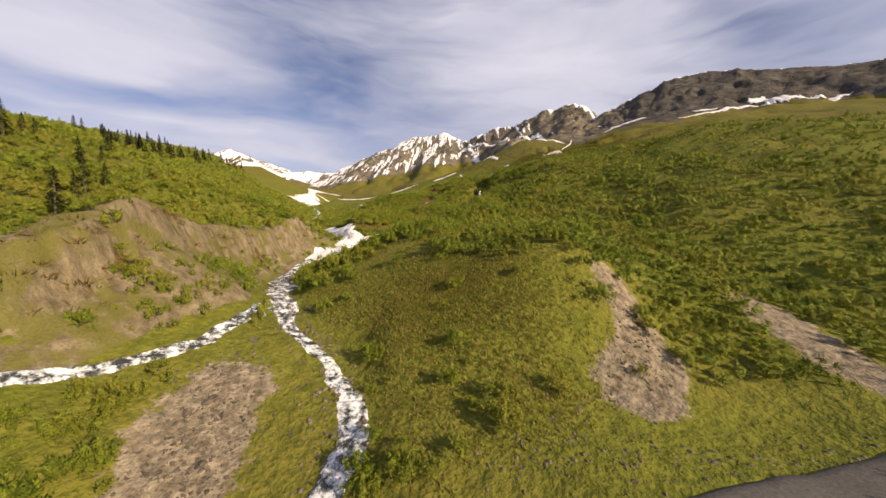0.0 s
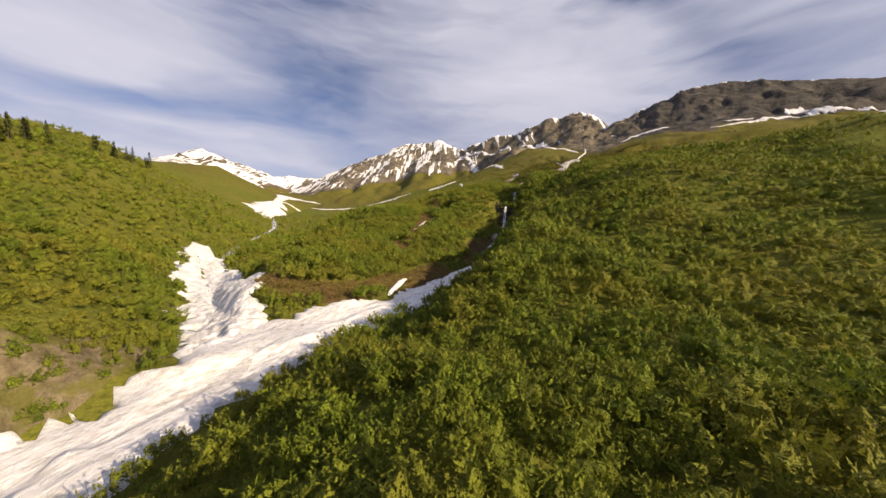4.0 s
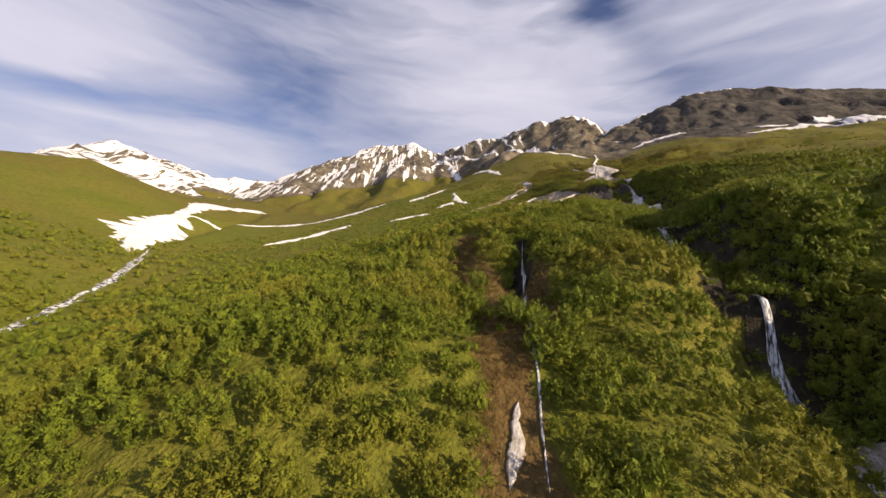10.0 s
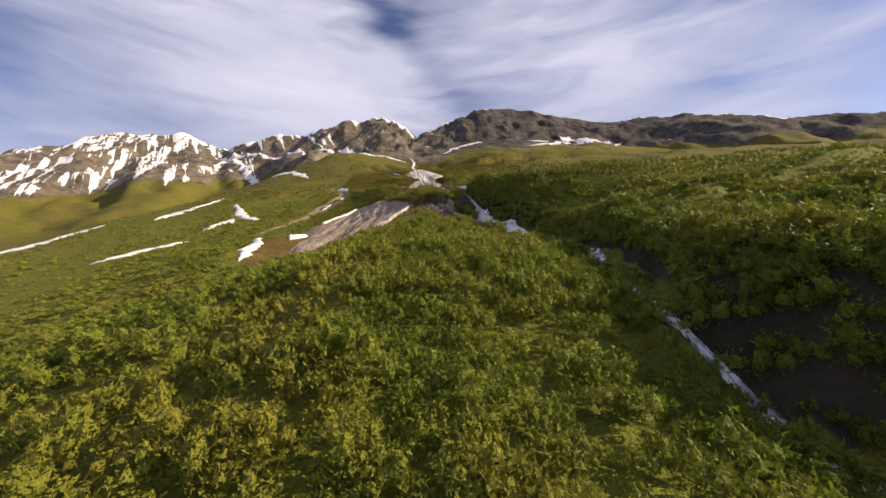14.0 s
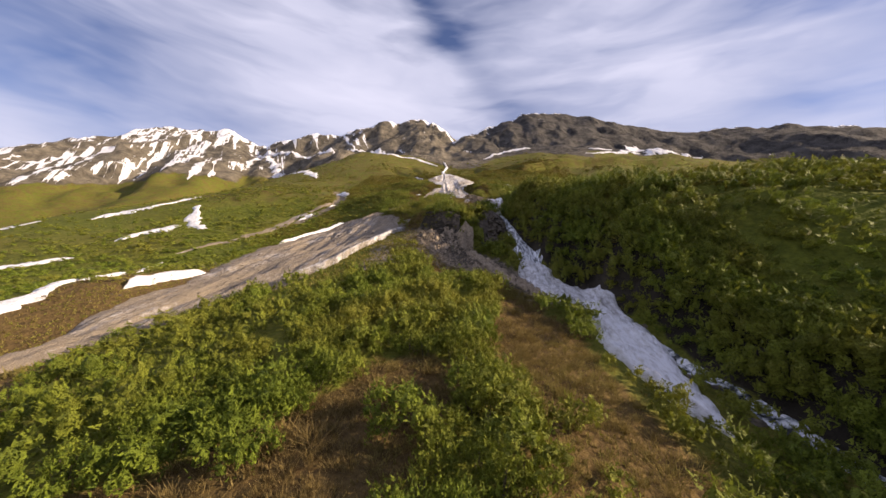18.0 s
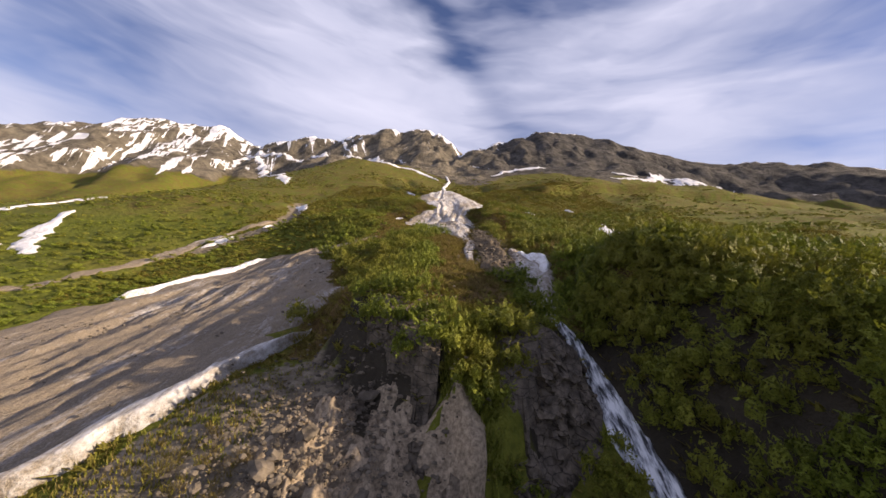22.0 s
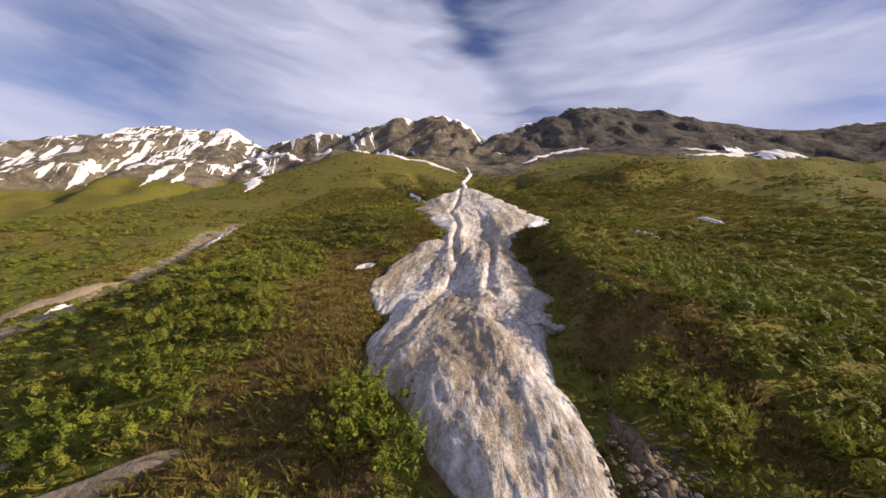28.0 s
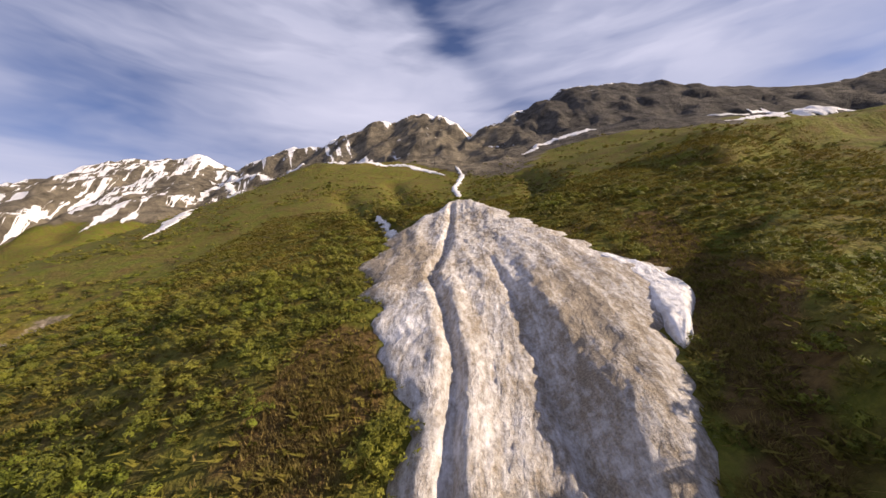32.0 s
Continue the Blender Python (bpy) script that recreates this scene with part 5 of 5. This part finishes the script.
# the steep right bank of the gorge, and the brown slopes under the flight
at, size, brown = scatter((20, -260), (100, 190), 1.9, 0, 85, 8, WALLS)
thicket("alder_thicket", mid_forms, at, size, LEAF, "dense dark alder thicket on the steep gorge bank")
at, size, brown = scatter((-60, -240), (60, 330), 1.75, 0, 45, 9, BROWN)
tall_ = np.where(at[:, 1:2] < -60, 0.32, 0.36)
thicket("brown_brush", twig_forms, at, size * np.c_[tall_ * 1.2, tall_], TWIG, "brown leafless brush in the bare gullies")


# ---- single alder shrubs on the spur, with stems of their own ----
def tube(points, r0, r1, sides=5):
    verts, faces = [], []
    for i, p in enumerate(points):
        r = r0 + (r1 - r0) * i / (len(points) - 1)
        for k in range(sides):
            a = 2 * math.pi * k / sides
            verts.append((p[0] + r * math.cos(a), p[1] + r * math.sin(a), p[2]))
    for i in range(len(points) - 1):
        for k in range(sides):
            a, b = i * sides + k, i * sides + (k + 1) % sides
            faces.append((a, b, b + sides, a + sides))
    return verts, faces


def empty(name):
    return new(name)


def alder(seed):
    base = empty("alder_shrub")
    v, tri = shrub_form(420, 40 + seed, 0.075, 9, heart=0.4)
    crown = big_mesh("crown", v * (3.1, 3.1, 3.0), tri, LEAF)
    crown.parent = base
    r = np.random.default_rng(seed)
    for _ in range(5):
        x, y = r.normal(0, 0.35, 2)
        vs, fs = tube([(x * 0.3, y * 0.3, -0.25), (x * 0.8, y * 0.8, 0.8), (x * 1.7, y * 1.7, 2.1)], 0.05, 0.015)
        part("stem", vs, fs, BARK, base)
    return tagged(base, "leafy green alder shrub on the steep spur", "shrub", "alder shrubs on the spur")


r = np.random.default_rng(12)
kinds = [alder(k) for k in range(5)]
spots = [(x, y) for x, y in zip(r.uniform(-24, 24, 900), r.uniform(-12, 92, 900))]
x, y = np.array(spots).T
ok = (mask_of(BARE, x, y, 0.15) < 0.2) & (on_sheet(x, y) < 0.5) & (mask_of(GRAVEL, x, y) < 0.3) & (mask_of(BROWN, x, y) < 0.5)
x, y = x[ok][:285], y[ok][:285]
for i, (px, py, pz) in enumerate(zip(x, y, lie(x, y))):
    m = pose(px, py, pz - 0.1, r.uniform(-6, 6), r.uniform(-6, 6), r.uniform(0, 360))
    size = r.uniform(0.75, 1.2)
    if i < 5:
        kinds[i].matrix_basis = m @ Matrix.Diagonal((size, size, size, 1))
    else:
        copy_thing(kinds[i % 5], m).scale = (size, size, size * r.uniform(0.9, 1.15))


# ---- spruces on the far bank ----
def spruce(seed):
    base = empty("spruce_tree")
    r = np.random.default_rng(seed + 70)
    vs, fs = tube([(0, 0, -0.6), (0, 0, 4), (0.05, 0, 9.6)], 0.22, 0.03, 7)
    part("trunk", vs, fs, BARK, base)
    verts = []
    for k in range(520):
        h = r.random() ** 0.8
        reach = (1 - h) ** 0.85 * 2.1 * r.uniform(0.35, 1.0) + 0.12
        a = r.random() * 2 * math.pi
        z = 0.9 + h * 8.8
        c = np.array([math.cos(a) * reach, math.sin(a) * reach, z - reach * 0.28])
        out, across = np.array([math.cos(a), math.sin(a), -0.45]), np.array([-math.sin(a), math.cos(a), r.uniform(-0.5, 0.5)])
        w = r.uniform(0.22, 0.5) * (0.5 + 0.6 * (1 - h))
        verts += [c - across * w * 0.6 - out * w, c + across * w * 0.6 - out * w * 0.9, c + out * w * 1.3]
    crown = big_mesh("crown", np.array(verts), np.arange(len(verts)).reshape(-1, 3), NEEDLE)
    crown.parent = base
    return tagged(base, "dark slender spruce on the grassy bank", "tree", "spruces on the bank")


trees = [spruce(k) for k in range(3)]
spots = [(126, -389), (128, -394), (122, -392), (97, -374), (84, -369), (72, -366), (60, -360), (29, -355), (40, -362), (12, -350)] + [(-20 - 12 * k + r.uniform(-4, 4), -352 + 5 * k + r.uniform(-7, 7)) for k in range(15)] + [(-78 - 2.3 * k + r.uniform(-6, 6), -343 + 2.6 * k + r.uniform(-5, 5)) for k in range(34)] + [(22 - 5 * k + r.uniform(-3, 3), -372 - 2 * k + r.uniform(-5, 5)) for k in range(11)] + [(-190 - 5 * k + r.uniform(-4, 4), -228 + 4 * k + r.uniform(-5, 5)) for k in range(10)]
for i, (px, py) in enumerate(spots):
    size = r.uniform(0.85, 1.45) if i > 24 else r.uniform(0.7, 1.3)
    m = pose(px, py, float(lie(px, py)), r.uniform(-3, 3), r.uniform(-3, 3), r.uniform(0, 360))
    if i < 3:
        trees[i].matrix_basis = m @ Matrix.Diagonal((size, size, size, 1))
    else:
        copy_thing(trees[i % 3], m).scale = (size, size, size)


# ---- rock ----
def boulder_form(seed, cuts=2):
    bm = bmesh.new()
    bmesh.ops.create_icosphere(bm, subdivisions=cuts, radius=1.0)
    for v in bm.verts:
        n = noise.noise(v.co * 1.3 + Vector((seed * 7.1, 0, 0)))
        v.co *= 0.8 + 0.45 * n
        v.co.z = max(v.co.z * 0.75, -0.35)
    me = bpy.data.meshes.new("boulder")
    bm.to_mesh(me)
    bm.free()
    me.materials.append(STONE)
    return me


forms = [boulder_form(k) for k in range(5)]
bands = [([(66, -300), (88, -322), (122, -338), (150, -345), (168, -354)], 5, 34), ([(131, -352), (150, -368), (160, -374)], 6, 14), ([(26, 132), (30, 116), (36, 96), (46, 64)], 4, 22), ([(44, -100), (54, -140)], 6, 12), ([(-2, 146), (-1, 138), (5, 124)], 8, 26), ([(12.5, 228), (14, 178)], 4, 22), ([(40, 20), (34, -10), (30, -34)], 3, 12)]
for line, wide, count in bands:
    for _ in range(count):
        k = r.integers(0, len(line) - 1)
        s = r.random()
        px, py = [line[k][i] + s * (line[k + 1][i] - line[k][i]) + r.normal(0, wide * 0.5) for i in (0, 1)]
        ob = new("boulder", forms[r.integers(0, 5)])
        size = 0.35 + 0.75 * r.random() ** 2
        lift = 1.4 if (line[0][0] in (-2, 12.5)) else 0.0
        ob.matrix_basis = pose(px, py, float(lie(px, py)) + lift, 0, 0, r.uniform(0, 360)) @ Matrix.Diagonal((size * r.uniform(0.8, 1.4), size, size * 0.9, 1))
        tagged(ob, "grey weathered boulder lying in the stream bed" if lift == 0 else "brown angular boulder lying on loose rubble", "boulder", "boulders along the streams" if lift == 0 else "boulders on the rubble")


def stones(name, line, wide, count, low, high, label, lift=0.0):
    """Loose stones, too many to count, in one mesh."""
    v = np.array(BALL[:11]) * (1, 0.85, 0.6)
    tri = np.array(BALL_FACES)
    q = np.random.default_rng(count)
    k, s = q.integers(0, len(line) - 1, count), q.random(count)
    a = np.array(line, float)
    p = a[k] + s[:, None] * (a[k + 1] - a[k]) + q.normal(0, wide * 0.5, (count, 2))
    size = low + (high - low) * q.random(count) ** 3
    skew = 1 + q.normal(0, 0.22, (count, 11, 3))
    co = v[None] * skew * size[:, None, None]
    co[:, :, :2] += p[:, None]
    co[:, :, 2] += (lie(p[:, 0], p[:, 1]) + lift)[:, None]
    ob = big_mesh(name, co.reshape(-1, 3), (tri[None] + (np.arange(count) * 11)[:, None, None]).reshape(-1, 3), STONE)
    return tagged(ob, label, "stones", kind="stuff")


stones("loose_stones", [(-4, 148), (-3, 140), (1, 131), (6, 121)], 11, 4000, 0.06, 0.34, "loose brown stones on the rubble cone", 1.2)
stones("loose_stones", [(8, 136), (16, 126), (24, 108)], 5, 1200, 0.08, 0.4, "loose pale stones beside the waterfall", 1.0)
stones("loose_stones", [(12.5, 235), (13, 208), (14.5, 176)], 5, 3200, 0.07, 0.36, "loose dark stones on the bank", 1.2)
stones("loose_stones", [(66, -300), (88, -322), (122, -338), (150, -344), (176, -366)], 6, 1500, 0.1, 0.6, "wet dark stones along the stream")
stones("loose_stones", [(46, -106), (50, -126), (56, -148)], 7, 900, 0.1, 0.6, "brown stones in the gully below the snow fan")
stones("loose_stones", [(138, -358), (150, -367), (160, -374)], 8, 1500, 0.08, 0.45, "grey gravel and stones on the bar")
stones("loose_stones", [(196, -303), (205, -316), (188, -347), (215, -330), (238, -313)], 5, 900, 0.08, 0.4, "loose stones below the eroded scar")
stones("loose_stones", [(-45, 205), (-60, 170), (-80, 130)], 34, 1500, 0.06, 0.4, "stones scattered over the dirty snow", 1.7)


def rock_face(top, foot, label, rows=40, cols=60, proud=0.9, block=2.2, seed=1):
    """A blocky face between an upper and a lower line, set into the slope."""
    def along(line, n):
        a = np.array(line, float)
        run = np.r_[0, np.cumsum(np.hypot(*np.diff(a[:, :2], axis=0).T))]
        s = np.linspace(0, run[-1], n)
        return np.stack([np.interp(s, run, a[:, k]) for k in range(3)], 1), s
    (t, s), (f, _) = along(top, cols), along(foot, cols)
    v = np.linspace(0, 1, rows)[:, None]
    p = f[None] + (t - f)[None] * v[:, :, None]
    across = f.mean(0) - t.mean(0)
    out = across[:2] / (np.hypot(*across[:2]) + 1e-6)
    u, w = s[None] + 0 * v, v * np.linalg.norm(t - f, axis=1)[None]
    u, w = u + 0.35 * w + waves(u, w, 3.0, 2, seed) * 0.5, w - 0.25 * u + waves(u, w, 3.5, 2, seed + 3) * 0.5
    bulge = np.zeros(u.shape)
    for size, deep in ((block, 0.95), (block * 0.45, 0.45), (block * 0.2, 0.16)):
        row_ = np.floor(w / size * 1.5)
        bulge += deep * lattice(np.floor(u / size + lattice(row_, row_ * 0, seed) * 0.5), row_, seed + 7)
    bulge = bulge * np.clip(np.minimum(v * 6, (1 - v) * 5), 0.15, 1) + proud * np.clip((1 - v) * 4, 0.2, 1)
    p[:, :, 0] += out[0] * bulge
    p[:, :, 1] += out[1] * bulge
    p[:, :, 2] += waves(p[:, :, 0], p[:, :, 1], 2.0, 2, seed) * 0.3
    p[1:, :, 2] = np.maximum(p[1:, :, 2], height(p[1:, :, 0], p[1:, :, 1]) + 0.12)
    p[-1, :, 2] = np.minimum(p[-1, :, 2], height(p[-1, :, 0], p[-1, :, 1]) + 0.3)
    p[-2, :, 2] = np.minimum(p[-2, :, 2], height(p[-2, :, 0], p[-2, :, 1]) + 0.9)
    back = p[-1].copy()
    back[:, :2] -= out * 1.5
    back[:, 2] = height(back[:, 0], back[:, 1]) - 0.8
    co = np.concatenate([p, back[None]]).reshape(-1, 3)
    faces = grid_faces(rows + 1, cols)
    ob = big_mesh("rock_face", co, faces, CLIFF_STONE)
    return tagged(ob, label, "cliff")


right_cliff = rock_face([(10.5, 155, 117), (13, 154, 117.2), (17, 152.5, 116.4), (21, 154, 113.5), (22.6, 158, 111)], [(11.5, 143, 103), (14, 143, 102.5), (18, 144, 102), (21, 147, 102.5), (23, 152, 104.5)], "dark blocky cliff beside the tall waterfall", seed=3)
upper_cliff = rock_face([(-5, 158, 115.5), (-2, 157, 116.2), (1, 156, 116.5), (5, 154, 115.5)], [(-3, 148, 105.5), (-0.5, 145, 104), (2, 142, 102.5), (5.5, 139.5, 101.5)], "dark cracked cliff above the rubble cone", seed=8)


def cliff_blocks(face, count, seed):
    """Loose angular blocks jutting from a cliff."""
    q = np.random.default_rng(seed)
    verts = face.data.vertices
    for _ in range(count):
        spot = verts[int(q.integers(120, 1900))].co
        ob = new("block", block_forms[q.integers(0, 3)])
        ob.parent = face
        ob.matrix_basis = pose(spot.x, spot.y, spot.z, q.uniform(-25, 25), q.uniform(-25, 25), q.uniform(0, 360)) @ Matrix.Diagonal((q.uniform(0.4, 1.0), q.uniform(0.35, 0.8), q.uniform(0.25, 0.6), 1))


block_forms = []
for k in range(3):
    block_forms.append(boulder_form(k + 20, 1))
    block_forms[k].materials[0] = CLIFF_STONE
cliff_blocks(right_cliff, 22, 3)
cliff_blocks(upper_cliff, 22, 4)


def eroded_bank(top, foot, label, rows=46, cols=150, seed=5):
    """A bare earth bank with gullies running down it."""
    def along(line):
        a = np.array(line, float)
        run = np.r_[0, np.cumsum(np.hypot(*np.diff(a[:, :2], axis=0).T))]
        d = np.linspace(0, run[-1], cols)
        return np.stack([np.interp(d, run, a[:, k]) for k in range(2)], 1), d
    (t, d), (f, _) = along(top), along(foot)
    v = np.linspace(0, 1, rows)[:, None]
    ragged = 0.12 * waves(d, d * 0, 9, 4, seed + 2)[None] * v
    p = f[None] + (t - f)[None] * (v - ragged)[:, :, None]
    gully = -np.abs(waves(d[None] + 2.5 * v, v * 0.8, 7.0, 4, seed, 0.6)) * 0.8 + waves(d[None] + 0 * v, v * 2.5, 1.8, 3, seed + 5) * 0.4
    fade = np.clip(np.minimum(v * 7, (1 - v) * 5), 0, 1) * np.clip(np.minimum(d, d[-1] - d)[None] / 8, 0, 1)
    z = height(p[:, :, 0], p[:, :, 1]) + (1.5 + gully) * fade - 0.25 * (1 - fade) + 0.12
    ob = big_mesh("eroded_bank", np.concatenate([p, z[:, :, None]], 2).reshape(-1, 3), grid_faces(rows, cols), PALE_CLIFF, True)
    return tagged(ob, label, "earth bank")


eroded_bank([(108, -392), (97, -372), (84, -352), (66, -339), (50, -322), (42, -308), (45, -290), (40, -276), (37, -263)], [(134, -384), (126, -366), (118, -346), (104, -336), (87, -325), (70, -306), (59, -290), (55, -276), (47, -262)], "pale eroded earth bank above the stream")

# ---- tall grass ----
def tufts(name, bands, count, mat, label, seed, tall=0.75):
    q = np.random.default_rng(seed)
    x, y = [], []
    for *line, wide in bands:
        a = np.array(line, float)[:, :2]
        k, s = q.integers(0, len(a) - 1, count), q.random(count)
        p = a[k] + s[:, None] * (a[k + 1] - a[k]) + q.normal(0, wide * 0.6, (count, 2))
        x.append(p[:, 0])
        y.append(p[:, 1])
    x, y = np.concatenate(x), np.concatenate(y)
    ok = (mask_of(BARE, x, y, 0.1) < 0.3) & (on_sheet(x, y) < 0.5)
    x, y = x[ok], y[ok]
    n = len(x)
    z = lie(x, y)
    a = q.random((n, 6)) * 2 * math.pi
    h = tall * (0.5 + q.random((n, 6)))
    lean = 0.5 * h
    bx, by = x[:, None] + q.normal(0, 0.18, (n, 6)), y[:, None] + q.normal(0, 0.18, (n, 6))
    w = 0.09
    tri = np.stack([np.stack([bx - np.sin(a) * w, by + np.cos(a) * w, z[:, None] + 0 * bx - 0.1], -1), np.stack([bx + np.sin(a) * w, by - np.cos(a) * w, z[:, None] + 0 * bx - 0.1], -1),
                    np.stack([bx + np.cos(a) * lean, by + np.sin(a) * lean, z[:, None] + h], -1)], 2).reshape(-1, 3)
    return tagged(big_mesh(name, tri, np.arange(len(tri)).reshape(-1, 3), mat), label, "grass", kind="stuff")


GRASS = material("meadow_grass", leaf_look((0.125, 0.150, 0.018), (0.25, 0.265, 0.040), (0.29, 0.255, 0.055), 5.0, 0.1), 0.75, 0.15)
STRAW = material("dry_grass", leaf_look((0.20, 0.160, 0.048), (0.44, 0.350, 0.120), (0.36, 0.30, 0.085), 5.0, 0.1), 0.8, 0.1)
tufts("green_grass", GRASSY[1:2] + GRASSY[3:], 2600, GRASS, "tall green grass on the open slope above the stream", 15, 0.4)
tufts("green_grass", [((7.5, 137, 0), (9, 146, 0), (9, 155, 0), 2.2)], 3500, GRASS, "bright green grass on the rib between the cliffs", 16, 0.7)
tufts("green_grass", GRASSY, 1500, GRASS, "tall green grass on the open slope", 5, 0.32)
tufts("dry_grass", GRASSY[1:2] + GRASSY[3:], 1100, STRAW, "straw-coloured tussocks among the green grass above the stream", 17, 0.36)
tufts("dry_grass", GRASSY, 900, STRAW, "straw-coloured dry grass on the open slope", 6, 0.38)
tufts("dry_grass", BROWN, 800, TWIG, "brown dead grass in the gullies", 7, 0.42)
